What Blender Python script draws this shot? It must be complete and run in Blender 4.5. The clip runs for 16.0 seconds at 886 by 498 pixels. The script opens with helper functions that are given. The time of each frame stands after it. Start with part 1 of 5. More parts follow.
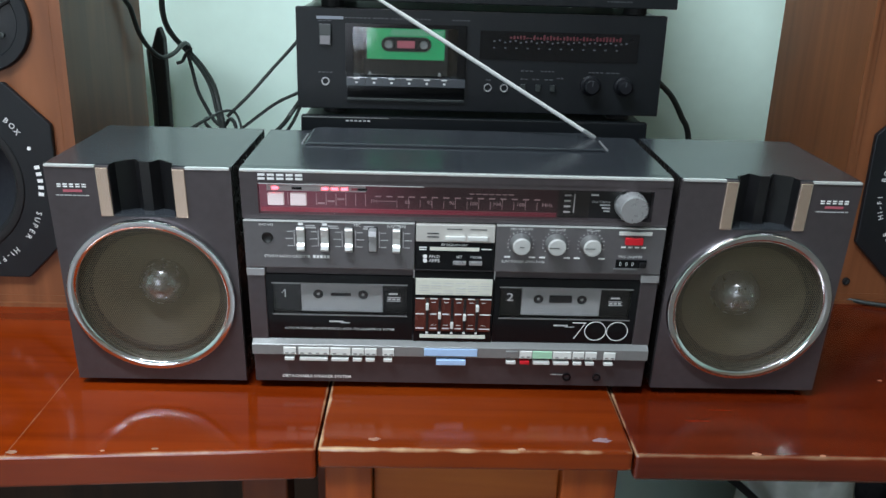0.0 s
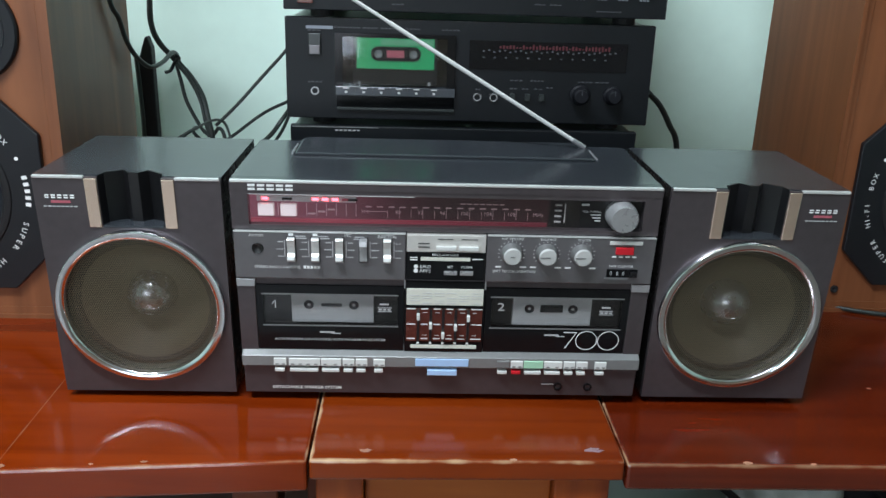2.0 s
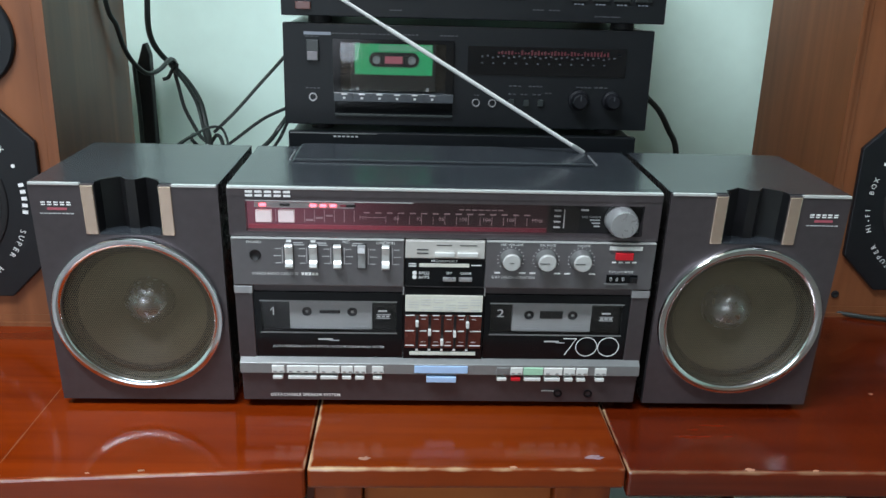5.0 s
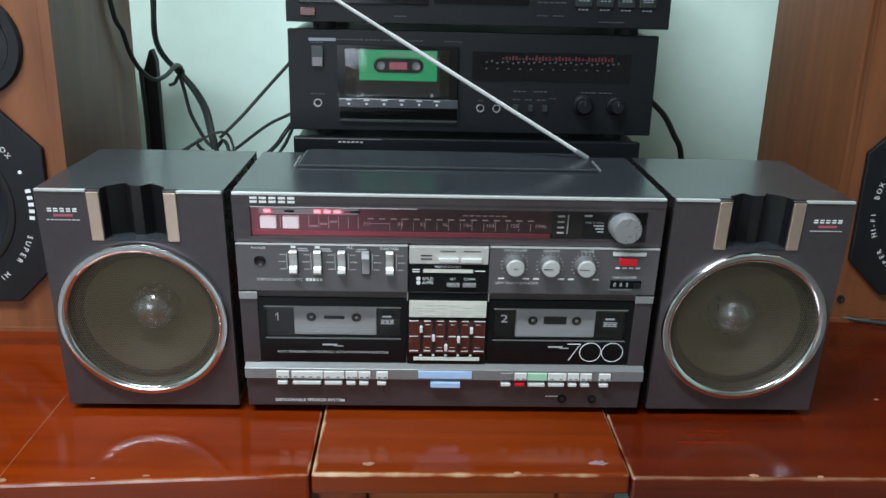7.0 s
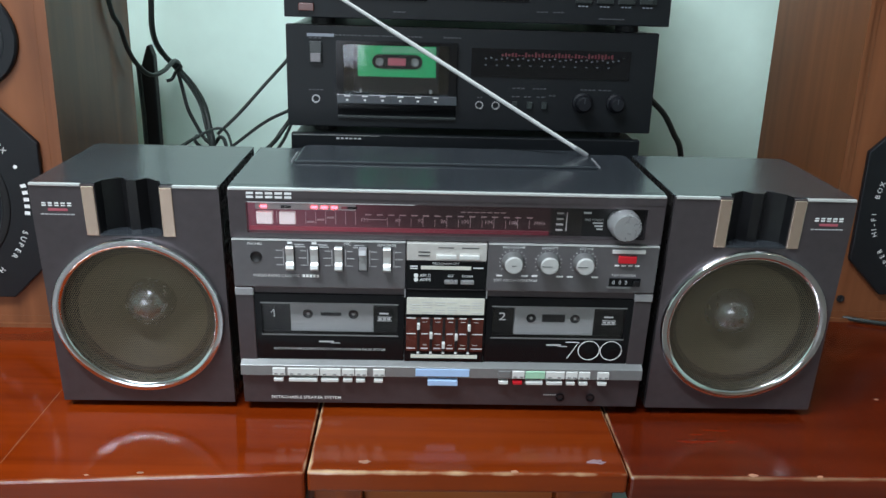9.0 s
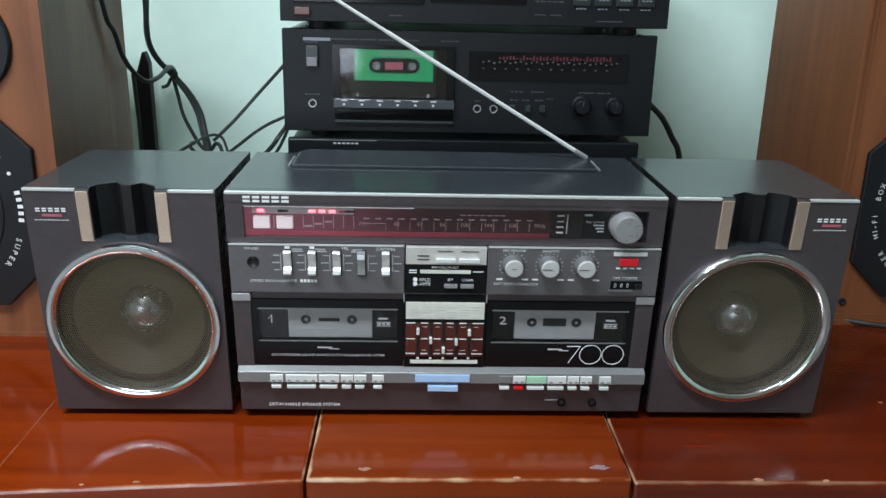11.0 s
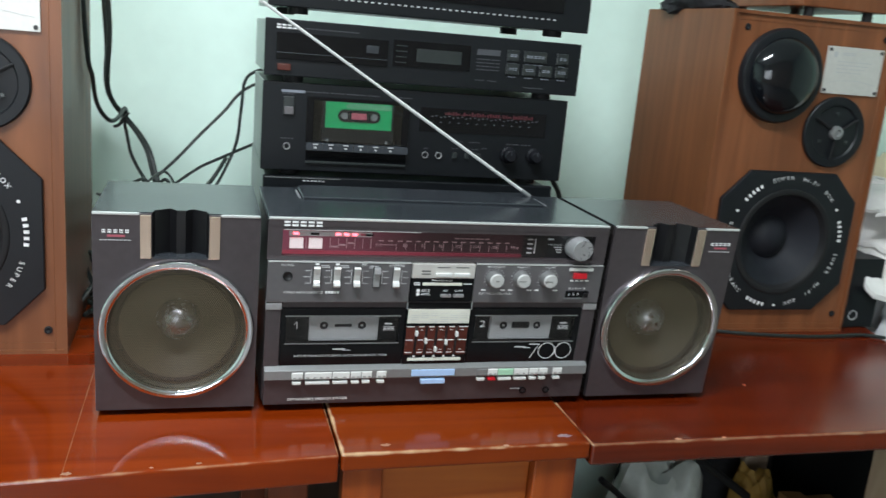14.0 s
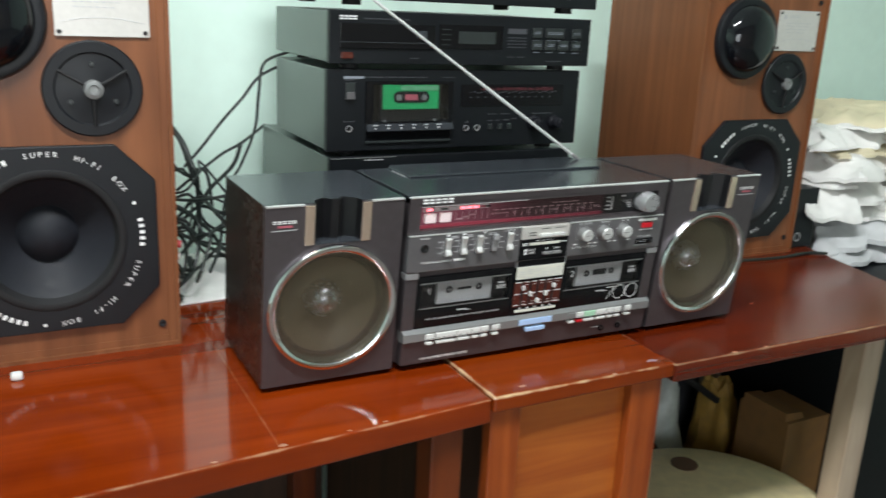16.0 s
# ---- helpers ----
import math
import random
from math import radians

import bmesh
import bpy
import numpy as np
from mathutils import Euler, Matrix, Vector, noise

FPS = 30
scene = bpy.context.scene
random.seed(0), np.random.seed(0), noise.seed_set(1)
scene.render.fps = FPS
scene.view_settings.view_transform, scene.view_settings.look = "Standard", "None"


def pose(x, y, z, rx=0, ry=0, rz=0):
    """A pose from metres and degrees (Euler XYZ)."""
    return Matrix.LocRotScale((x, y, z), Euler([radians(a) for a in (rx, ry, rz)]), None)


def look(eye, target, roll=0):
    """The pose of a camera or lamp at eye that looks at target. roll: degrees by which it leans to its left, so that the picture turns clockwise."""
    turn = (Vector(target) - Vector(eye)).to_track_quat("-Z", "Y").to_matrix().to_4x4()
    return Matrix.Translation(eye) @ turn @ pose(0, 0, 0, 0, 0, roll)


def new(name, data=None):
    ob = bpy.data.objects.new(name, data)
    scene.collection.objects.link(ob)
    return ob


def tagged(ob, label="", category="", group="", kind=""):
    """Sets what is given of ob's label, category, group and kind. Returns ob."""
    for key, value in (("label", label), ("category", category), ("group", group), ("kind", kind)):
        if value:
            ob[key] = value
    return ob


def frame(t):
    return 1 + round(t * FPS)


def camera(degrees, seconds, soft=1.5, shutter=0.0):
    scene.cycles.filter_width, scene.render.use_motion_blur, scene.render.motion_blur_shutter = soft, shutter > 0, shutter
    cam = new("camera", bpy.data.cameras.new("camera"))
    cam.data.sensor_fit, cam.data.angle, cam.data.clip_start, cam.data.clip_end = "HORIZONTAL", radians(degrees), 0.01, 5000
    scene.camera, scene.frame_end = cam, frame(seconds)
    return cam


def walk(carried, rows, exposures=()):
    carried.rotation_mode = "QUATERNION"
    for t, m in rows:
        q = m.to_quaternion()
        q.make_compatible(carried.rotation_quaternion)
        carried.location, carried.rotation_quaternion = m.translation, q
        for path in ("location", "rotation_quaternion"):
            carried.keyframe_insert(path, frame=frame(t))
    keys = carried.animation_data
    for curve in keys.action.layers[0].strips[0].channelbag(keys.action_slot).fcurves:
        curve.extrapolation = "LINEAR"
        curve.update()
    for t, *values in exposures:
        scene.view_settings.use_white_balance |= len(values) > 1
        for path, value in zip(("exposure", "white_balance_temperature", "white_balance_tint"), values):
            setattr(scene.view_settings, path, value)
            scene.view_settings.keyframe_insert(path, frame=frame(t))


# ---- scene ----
cam = camera(54.1, 16.0, shutter=0.4)
PATH = [
    (0, (-0.031, -0.768, 1.176), (0.018, 1.118, 0.511), 1.7),
    (0.5, (-0.033, -0.769, 1.175), (0.029, 1.117, 0.514), 1.8),
    (1, (-0.031, -0.77, 1.175), (0.043, 1.117, 0.517), 1.8),
    (1.5, (-0.032, -0.769, 1.177), (0.047, 1.119, 0.521), 1.7),
    (2, (-0.034, -0.766, 1.178), (0.043, 1.124, 0.53), 1.8),
    (2.5, (-0.034, -0.763, 1.177), (0.045, 1.13, 0.537), 2.0),
    (3, (-0.033, -0.762, 1.175), (0.047, 1.133, 0.54), 1.9),
    (3.5, (-0.033, -0.761, 1.176), (0.047, 1.133, 0.539), 1.7),
    (4, (-0.033, -0.761, 1.176), (0.047, 1.133, 0.538), 1.6),
    (6.5, (-0.031, -0.763, 1.176), (0.035, 1.136, 0.55), 1.5),
    (7, (-0.03, -0.763, 1.179), (0.031, 1.135, 0.552), 1.4),
    (7.5, (-0.03, -0.761, 1.176), (0.032, 1.137, 0.55), 1.5),
    (8, (-0.03, -0.76, 1.175), (0.035, 1.14, 0.552), 1.7),
    (8.5, (-0.028, -0.759, 1.175), (0.037, 1.139, 0.548), 1.6),
    (9, (-0.029, -0.758, 1.174), (0.035, 1.141, 0.547), 1.7),
    (11.5, (-0.033, -0.75, 1.166), (0.041, 1.156, 0.565), 1.3),
    (12, (-0.053, -0.782, 1.181), (0.047, 1.126, 0.589), 1.8),
    (12.5, (-0.075, -0.832, 1.18), (0.058, 1.082, 0.614), 2.0),
    (13, (-0.075, -0.861, 1.175), (0.077, 1.061, 0.644), 2.4),
    (13.5, (-0.136, -0.893, 1.172), (0.112, 1.027, 0.67), 3.5),
    (13.8, (-0.223, -0.899, 1.167), (0.208, 0.999, 0.704), 4.95),
    (14, (-0.263, -0.912, 1.18), (0.273, 0.955, 0.703), 5.0),
    (14.2, (-0.305, -0.916, 1.168), (0.324, 0.926, 0.71), 4.95),
    (14.5, (-0.349, -0.939, 1.184), (0.325, 0.877, 0.688), 4.6),
    (14.8, (-0.38, -0.962, 1.177), (0.247, 0.875, 0.693), 3.9),
    (15, (-0.411, -0.961, 1.187), (0.247, 0.861, 0.686), 4.1),
    (15.2, (-0.458, -0.954, 1.179), (0.26, 0.852, 0.706), 4.2),
    (15.5, (-0.552, -0.934, 1.193), (0.364, 0.767, 0.677), 4.4),
    (15.7, (-0.596, -0.92, 1.194), (0.37, 0.749, 0.663), 4.35),
    (16, (-0.626, -0.901, 1.204), (0.28, 0.795, 0.652), 2.8),
]
walk(cam, [(t, look(eye, target, roll)) for t, eye, target, roll in PATH], exposures=((0.0, 0.0, 6350, 11), (11.5, 0.0, 6350, 11), (14.0, 0.15, 6620, 11), (15.0, 0.18, 6800, 12), (16.0, 0.22, 6950, 12)))

# ---- world, lights ----
world = bpy.data.worlds.new("world")
scene.world = world
world.use_nodes = True
wbg = world.node_tree.nodes["Background"]
sky = world.node_tree.nodes.new("ShaderNodeTexSky")
sky.sky_type = "NISHITA"
sky.sun_disc = False
sky.sun_elevation, sky.sun_rotation = radians(35), radians(160)
world.node_tree.links.new(sky.outputs[0], wbg.inputs[0])
wbg.inputs[1].default_value = 0.1


def area(name, eye, target, sx, sy, watts, colour):
    d = bpy.data.lights.new(name, "AREA")
    d.shape, d.size, d.size_y, d.energy, d.color = "RECTANGLE", sx, sy, watts, colour
    ob = new(name, d)
    ob.matrix_world = look(eye, target)
    return ob


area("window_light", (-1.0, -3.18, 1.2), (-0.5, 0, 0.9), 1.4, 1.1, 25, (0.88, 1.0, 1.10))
area("tube_light", (-0.62, -0.82, 2.62), (-0.45, -0.4, 0), 1.2, 0.12, 57, (0.91, 1.0, 1.07))

# ---- materials ----
def mat(name, colour=(0.5, 0.5, 0.5), rough=0.5, metal=0.0, var=0.12, scale=40.0, bump=0.0, bscale=300.0, coat=0.0,
        emit=None, power=0.0, spec=0.5, island=0.0):
    """A principled surface, with a broad and a fine noise over its colour and roughness."""
    m = bpy.data.materials.new(name)
    m.use_nodes = True
    nt = m.node_tree
    b = nt.nodes["Principled BSDF"]
    b.inputs["Roughness"].default_value = rough
    b.inputs["Metallic"].default_value = metal
    b.inputs["Specular IOR Level"].default_value = spec
    b.inputs["Coat Weight"].default_value = coat
    b.inputs["Coat Roughness"].default_value = 0.08
    b.inputs["Base Color"].default_value = (*colour, 1)
    if emit:
        b.inputs["Emission Color"].default_value = (*emit, 1)
        b.inputs["Emission Strength"].default_value = power
    if var:
        tc = nt.nodes.new("ShaderNodeTexCoord")
        out = None
        for s, w in ((scale * 0.15, 1.0), (scale * 3, 0.6)):
            n = nt.nodes.new("ShaderNodeTexNoise")
            n.inputs["Scale"].default_value = s
            n.inputs["Detail"].default_value = 5
            nt.links.new(tc.outputs["Object"], n.inputs["Vector"])
            r = nt.nodes.new("ShaderNodeMapRange")
            r.inputs["From Min"].default_value, r.inputs["From Max"].default_value = 0.3, 0.7
            r.inputs["To Min"].default_value, r.inputs["To Max"].default_value = 1 - var * w, 1 + var * w
            nt.links.new(n.outputs["Fac"], r.inputs["Value"])
            if out is None:
                out = r
            else:
                k = nt.nodes.new("ShaderNodeMath")
                k.operation = "MULTIPLY"
                nt.links.new(out.outputs[0], k.inputs[0])
                nt.links.new(r.outputs[0], k.inputs[1])
                out = k
        mul = nt.nodes.new("ShaderNodeVectorMath")
        mul.operation = "SCALE"
        mul.inputs[0].default_value = colour
        nt.links.new(out.outputs[0], mul.inputs["Scale"])
        nt.links.new(mul.outputs[0], b.inputs["Base Color"])
        rr = nt.nodes.new("ShaderNodeMath")
        rr.operation = "MULTIPLY"
        rr.inputs[1].default_value = rough
        nt.links.new(out.outputs[0], rr.inputs[0])
        nt.links.new(rr.outputs[0], b.inputs["Roughness"])
    if bump:
        tc2 = nt.nodes.new("ShaderNodeTexCoord")
        n = nt.nodes.new("ShaderNodeTexNoise")
        n.inputs["Scale"].default_value = bscale
        n.inputs["Detail"].default_value = 3
        nt.links.new(tc2.outputs["Object"], n.inputs["Vector"])
        bp = nt.nodes.new("ShaderNodeBump")
        bp.inputs["Strength"].default_value = bump
        bp.inputs["Distance"].default_value = 0.001
        nt.links.new(n.outputs["Fac"], bp.inputs["Height"])
        nt.links.new(bp.outputs[0], b.inputs["Normal"])
    return m


def wood(name, dark, light, grain=(2.0, 60.0, 60.0), rough=0.4, coat=0.0, wear=None, bump=0.15, haze=0.1, shine=1.55):
    """Stained or veneered wood: long grain along the axis with the small scale. wear: edges (axis, place, width, amount, level, lean) rubbed pale."""
    m = bpy.data.materials.new(name)
    m.use_nodes = True
    nt = m.node_tree
    L = nt.links.new
    b = nt.nodes["Principled BSDF"]
    b.inputs["Roughness"].default_value = rough
    b.inputs["Coat Weight"].default_value = coat
    b.inputs["Coat Roughness"].default_value = haze
    b.inputs["Coat IOR"].default_value = shine
    b.inputs["Specular IOR Level"].default_value = 0.0 if coat > 0.5 else 0.4
    tc = nt.nodes.new("ShaderNodeTexCoord")
    mp = nt.nodes.new("ShaderNodeMapping")
    mp.inputs["Scale"].default_value = grain
    L(tc.outputs["Object"], mp.inputs["Vector"])
    n1 = nt.nodes.new("ShaderNodeTexNoise")
    n1.inputs["Scale"].default_value, n1.inputs["Detail"].default_value, n1.inputs["Distortion"].default_value = 1.0, 8, 1.2
    L(mp.outputs[0], n1.inputs["Vector"])
    n2 = nt.nodes.new("ShaderNodeTexNoise")
    n2.inputs["Scale"].default_value, n2.inputs["Detail"].default_value = 5.0, 4
    L(tc.outputs["Object"], n2.inputs["Vector"])
    add = nt.nodes.new("ShaderNodeMath")
    add.operation = "MULTIPLY_ADD"
    add.inputs[1].default_value = 0.55
    L(n2.outputs["Fac"], add.inputs[0])
    L(n1.outputs["Fac"], add.inputs[2])
    ramp = nt.nodes.new("ShaderNodeValToRGB")
    ramp.color_ramp.elements[0].position, ramp.color_ramp.elements[0].color = 0.55, (*dark, 1)
    ramp.color_ramp.elements[1].position, ramp.color_ramp.elements[1].color = 1.0, (*light, 1)
    L(add.outputs[0], ramp.inputs[0])
    col = ramp.outputs[0]
    if wear:
        sep = nt.nodes.new("ShaderNodeSeparateXYZ")
        L(tc.outputs["Object"], sep.inputs[0])
        n3 = nt.nodes.new("ShaderNodeTexNoise")
        n3.inputs["Scale"].default_value, n3.inputs["Detail"].default_value = 28.0, 6
        L(tc.outputs["Object"], n3.inputs["Vector"])
        for axis, place, width, amount, level, *lean in wear:
            sq = []
            for ax_, pl_ in ((axis, place), (2, level)):
                d = nt.nodes.new("ShaderNodeMath")
                d.operation = "SUBTRACT"
                d.inputs[1].default_value = pl_
                L(sep.outputs[ax_], d.inputs[0])
                if lean and ax_ == 1:
                    tilt = nt.nodes.new("ShaderNodeMath")
                    tilt.operation = "MULTIPLY_ADD"
                    tilt.inputs[1].default_value = -lean[0]
                    L(sep.outputs[0], tilt.inputs[0])
                    L(d.outputs[0], tilt.inputs[2])
                    d = tilt
                q = nt.nodes.new("ShaderNodeMath")
                q.operation = "POWER"
                q.inputs[1].default_value = 2.0
                ab = nt.nodes.new("ShaderNodeMath")
                ab.operation = "ABSOLUTE"
                L(d.outputs[0], ab.inputs[0])
                L(ab.outputs[0], q.inputs[0])
                sq.append(q)
            sm = nt.nodes.new("ShaderNodeMath")
            sm.operation = "ADD"
            L(sq[0].outputs[0], sm.inputs[0])
            L(sq[1].outputs[0], sm.inputs[1])
            a = nt.nodes.new("ShaderNodeMath")
            a.operation = "SQRT"
            L(sm.outputs[0], a.inputs[0])
            r = nt.nodes.new("ShaderNodeMapRange")
            r.inputs["From Min"].default_value, r.inputs["From Max"].default_value = 0.0, width
            r.inputs["To Min"].default_value, r.inputs["To Max"].default_value = 0.55, -0.35
            L(a.outputs[0], r.inputs["Value"])
            s = nt.nodes.new("ShaderNodeMath")
            s.operation = "ADD"
            L(r.outputs[0], s.inputs[0])
            L(n3.outputs["Fac"], s.inputs[1])
            r2 = nt.nodes.new("ShaderNodeMapRange")
            r2.inputs["From Min"].default_value, r2.inputs["From Max"].default_value = 0.62, 0.95
            r2.inputs["To Min"].default_value, r2.inputs["To Max"].default_value = 0.0, amount
            L(s.outputs[0], r2.inputs["Value"])
            mx = nt.nodes.new("ShaderNodeMix")
            mx.data_type = "RGBA"
            L(r2.outputs[0], mx.inputs["Factor"])
            L(col, mx.inputs["A"])
            mx.inputs["B"].default_value = (0.62, 0.42, 0.24, 1)
            col = mx.outputs["Result"]
    L(col, b.inputs["Base Color"])
    bp = nt.nodes.new("ShaderNodeBump")
    bp.inputs["Strength"].default_value, bp.inputs["Distance"].default_value = bump, 0.0006
    L(n1.outputs["Fac"], bp.inputs["Height"])
    L(bp.outputs[0], b.inputs["Normal"])
    return m


def pane_mat(name, tint=(1, 1, 1), gloss=0.05, rough=0.03):
    m = bpy.data.materials.new(name)
    m.use_nodes = True
    nt = m.node_tree
    nt.nodes.remove(nt.nodes["Principled BSDF"])
    t = nt.nodes.new("ShaderNodeBsdfTransparent")
    t.inputs[0].default_value = (*tint, 1)
    g = nt.nodes.new("ShaderNodeBsdfGlossy")
    g.inputs["Roughness"].default_value = rough
    mx = nt.nodes.new("ShaderNodeMixShader")
    mx.inputs[0].default_value = gloss
    nt.links.new(t.outputs[0], mx.inputs[1])
    nt.links.new(g.outputs[0], mx.inputs[2])
    nt.links.new(mx.outputs[0], nt.nodes["Material Output"].inputs[0])
    return m


def grille_mat(name, pitch=0.0021, hole=0.40):
    """Bronze sheet with a hexagonal field of punched holes."""
    m = bpy.data.materials.new(name)
    m.use_nodes = True
    nt = m.node_tree
    L = nt.links.new
    b = nt.nodes["Principled BSDF"]
    b.inputs["Base Color"].default_value = (0.18, 0.152, 0.102, 1)
    b.inputs["Metallic"].default_value, b.inputs["Roughness"].default_value = 0.55, 0.42
    tc = nt.nodes.new("ShaderNodeTexCoord")
    found = []
    for shift in (0.0, 0.5):
        mp = nt.nodes.new("ShaderNodeMapping")
        mp.inputs["Scale"].default_value = (1 / pitch, 0, 1 / (pitch * 1.732))
        mp.inputs["Location"].default_value = (shift, 0, shift)
        L(tc.outputs["Object"], mp.inputs["Vector"])
        f = nt.nodes.new("ShaderNodeVectorMath")
        f.operation = "FRACTION"
        L(mp.outputs[0], f.inputs[0])
        s = nt.nodes.new("ShaderNodeVectorMath")
        s.operation = "SUBTRACT"
        s.inputs[1].default_value = (0.5, 0, 0.5)
        L(f.outputs[0], s.inputs[0])
        k = nt.nodes.new("ShaderNodeVectorMath")
        k.operation = "MULTIPLY"
        k.inputs[1].default_value = (1, 0, 1.732)
        L(s.outputs[0], k.inputs[0])
        ln = nt.nodes.new("ShaderNodeVectorMath")
        ln.operation = "LENGTH"
        L(k.outputs[0], ln.inputs[0])
        found.append(ln)
    mn = nt.nodes.new("ShaderNodeMath")
    mn.operation = "MINIMUM"
    L(found[0].outputs["Value"], mn.inputs[0])
    L(found[1].outputs["Value"], mn.inputs[1])
    lt = nt.nodes.new("ShaderNodeMath")
    lt.operation = "LESS_THAN"
    lt.inputs[1].default_value = hole
    L(mn.outputs[0], lt.inputs[0])
    t = nt.nodes.new("ShaderNodeBsdfTransparent")
    mx = nt.nodes.new("ShaderNodeMixShader")
    L(lt.outputs[0], mx.inputs[0])
    L(b.outputs[0], mx.inputs[1])
    L(t.outputs[0], mx.inputs[2])
    L(mx.outputs[0], nt.nodes["Material Output"].inputs[0])
    return m


def lamp_fade(m, x0, x1, power0, power1):
    """Light of the dial lamps, which sit behind the strip's left end, falling off along x."""
    nt = m.node_tree
    tc = nt.nodes.new("ShaderNodeTexCoord")
    sep = nt.nodes.new("ShaderNodeSeparateXYZ")
    r = nt.nodes.new("ShaderNodeMapRange")
    r.interpolation_type = "SMOOTHSTEP"
    for key_, v in (("From Min", x0), ("From Max", x1), ("To Min", power0), ("To Max", power1)):
        r.inputs[key_].default_value = v
    nt.links.new(tc.outputs["Object"], sep.inputs[0])
    nt.links.new(sep.outputs[0], r.inputs["Value"])
    nt.links.new(r.outputs[0], nt.nodes["Principled BSDF"].inputs["Emission Strength"])


M = {}
M["wall"] = mat("mint_wall_paint", (0.70, 0.885, 0.795), 0.6, var=0.035, scale=10, bump=0.12, bscale=120)
M["ceiling"] = mat("white_ceiling_paint", (0.78, 0.79, 0.77), 0.8, var=0.04, scale=8)
M["floor"] = mat("grey_floor_tile", (0.15, 0.135, 0.12), 0.35, var=0.25, scale=14)
M["curtain"] = mat("peach_wall_paint", (0.44, 0.33, 0.265), 0.8, var=0.15, scale=8)
M["top_left"] = wood("stained_top_left", (0.108, 0.0110, 0.0010), (0.225, 0.028, 0.0022), (1.0, 20, 20), 0.3, 0.9,
                     ((1, -0.09097, 0.005, 0.4, 0.75, 0.0743), (0, -0.1215, 0.005, 0.6, 0.75), (0, -0.386, 0.0016, 0.14, 0.75)))
M["top_mid"] = wood("stained_top_middle", (0.115, 0.0130, 0.0014), (0.23, 0.034, 0.0030), (1.2, 20, 20), 0.3, 0.9,
                    ((1, -0.102, 0.007, 0.85, 0.752), (0, -0.1195, 0.0075, 0.9, 0.752), (0, 0.1625, 0.004, 0.6, 0.752)), haze=0.13)
M["top_right"] = wood("stained_top_right", (0.064, 0.0058, 0.0008), (0.142, 0.0150, 0.0014), (1.2, 26, 26), 0.3, 1.0,
                      ((1, -0.1, 0.006, 0.3, 0.749), (0, 0.1645, 0.0045, 0.75, 0.749)), haze=0.22, shine=1.7)
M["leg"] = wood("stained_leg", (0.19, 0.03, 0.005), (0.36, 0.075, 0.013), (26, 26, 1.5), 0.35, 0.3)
# darkened copy of the leg stain, shade of the tabletop included
M["leg_shaded"] = wood("shaded_stained_leg", (0.08, 0.013, 0.003), (0.15, 0.030, 0.006), (26, 26, 1.5), 0.4, 0.2)
# near-black wood: the shade beneath the left desk, put into the colour
M["shaded_wood"] = wood("shaded_brown_wood", (0.022, 0.010, 0.005), (0.05, 0.022, 0.01), (26, 26, 1.5), 0.6)
M["plank"] = wood("varnished_plank", (0.28, 0.052, 0.008), (0.42, 0.108, 0.017), (2.2, 20, 38), 0.4, 0.3)
M["pale"] = wood("pale_bare_wood", (0.30, 0.22, 0.16), (0.48, 0.37, 0.28), (20, 20, 2), 0.6)
M["walnut"] = wood("walnut_veneer", (0.125, 0.040, 0.0145), (0.23, 0.080, 0.031), (30, 30, 1.6), 0.42, 0.08)
M["shell"] = mat("dark_grey_metallic_plastic", (0.098, 0.084, 0.090), 0.34, 0.55, var=0.09, scale=40, bump=0.06, bscale=1500)
M["shell_side"] = mat("black_textured_plastic", (0.018, 0.016, 0.015), 0.27, var=0.1, scale=60, bump=0.1, bscale=1500)
M["shell_top"] = mat("dark_grey_top_plastic", (0.034, 0.039, 0.046), 0.23, 0.1, var=0.12, scale=30, spec=0.65)
M["panel"] = mat("grey_control_panel", (0.16, 0.153, 0.16), 0.32, 0.45, var=0.05, scale=60)
M["black"] = mat("black_plastic", (0.008, 0.008, 0.009), 0.35, var=0.15, scale=40)
M["gloss_black"] = mat("gloss_black_plastic", (0.006, 0.0065, 0.0075), 0.14, spec=0.28, var=0.1, scale=40)
M["dome_black"] = mat("shiny_black_dome", (0.005, 0.006, 0.008), 0.1, var=0.05, scale=40)
M["deck"] = mat("black_painted_steel", (0.0065, 0.0080, 0.0098), 0.42, spec=0.28, var=0.12, scale=50, bump=0.05, bscale=1200)
M["deck_knob"] = mat("matt_black_knob", (0.006, 0.0065, 0.009), 0.6, spec=0.2, var=0.1, scale=60)
M["deck_side"] = mat("grey_black_steel_cover", (0.022, 0.027, 0.027), 0.3, var=0.12, scale=30, bump=0.05, bscale=1200)
M["aerial"] = mat("bright_aerial", (0.78, 0.78, 0.77), 0.3, 0.2, var=0.03)
# peach tint puts warm reflections into the silver strips' base colour
M["mirror_strip"] = mat("polished_strip", (0.95, 0.74, 0.60), 0.22, 0.85, var=0.0, scale=80)
M["cover"] = mat("grey_enamelled_cover", (0.13, 0.155, 0.142), 0.3, 0.3, var=0.08, scale=20)
M["ink_dial"] = mat("pink_dial_print", (0.55, 0.40, 0.43), 0.5, var=0)
M["knob_silver"] = mat("pale_silver_knob", (0.62, 0.62, 0.61), 0.3, 0.3, var=0.04, scale=80)
M["knob_skirt"] = mat("ribbed_grey_skirt", (0.22, 0.22, 0.22), 0.35, 0.5, var=0.05, scale=80)
M["edge_silver"] = mat("bright_edge", (0.78, 0.80, 0.79), 0.25, 0.5, var=0.05, scale=80)
M["silver"] = mat("brushed_silver", (0.40, 0.40, 0.41), 0.28, 0.5, var=0.06, scale=80)
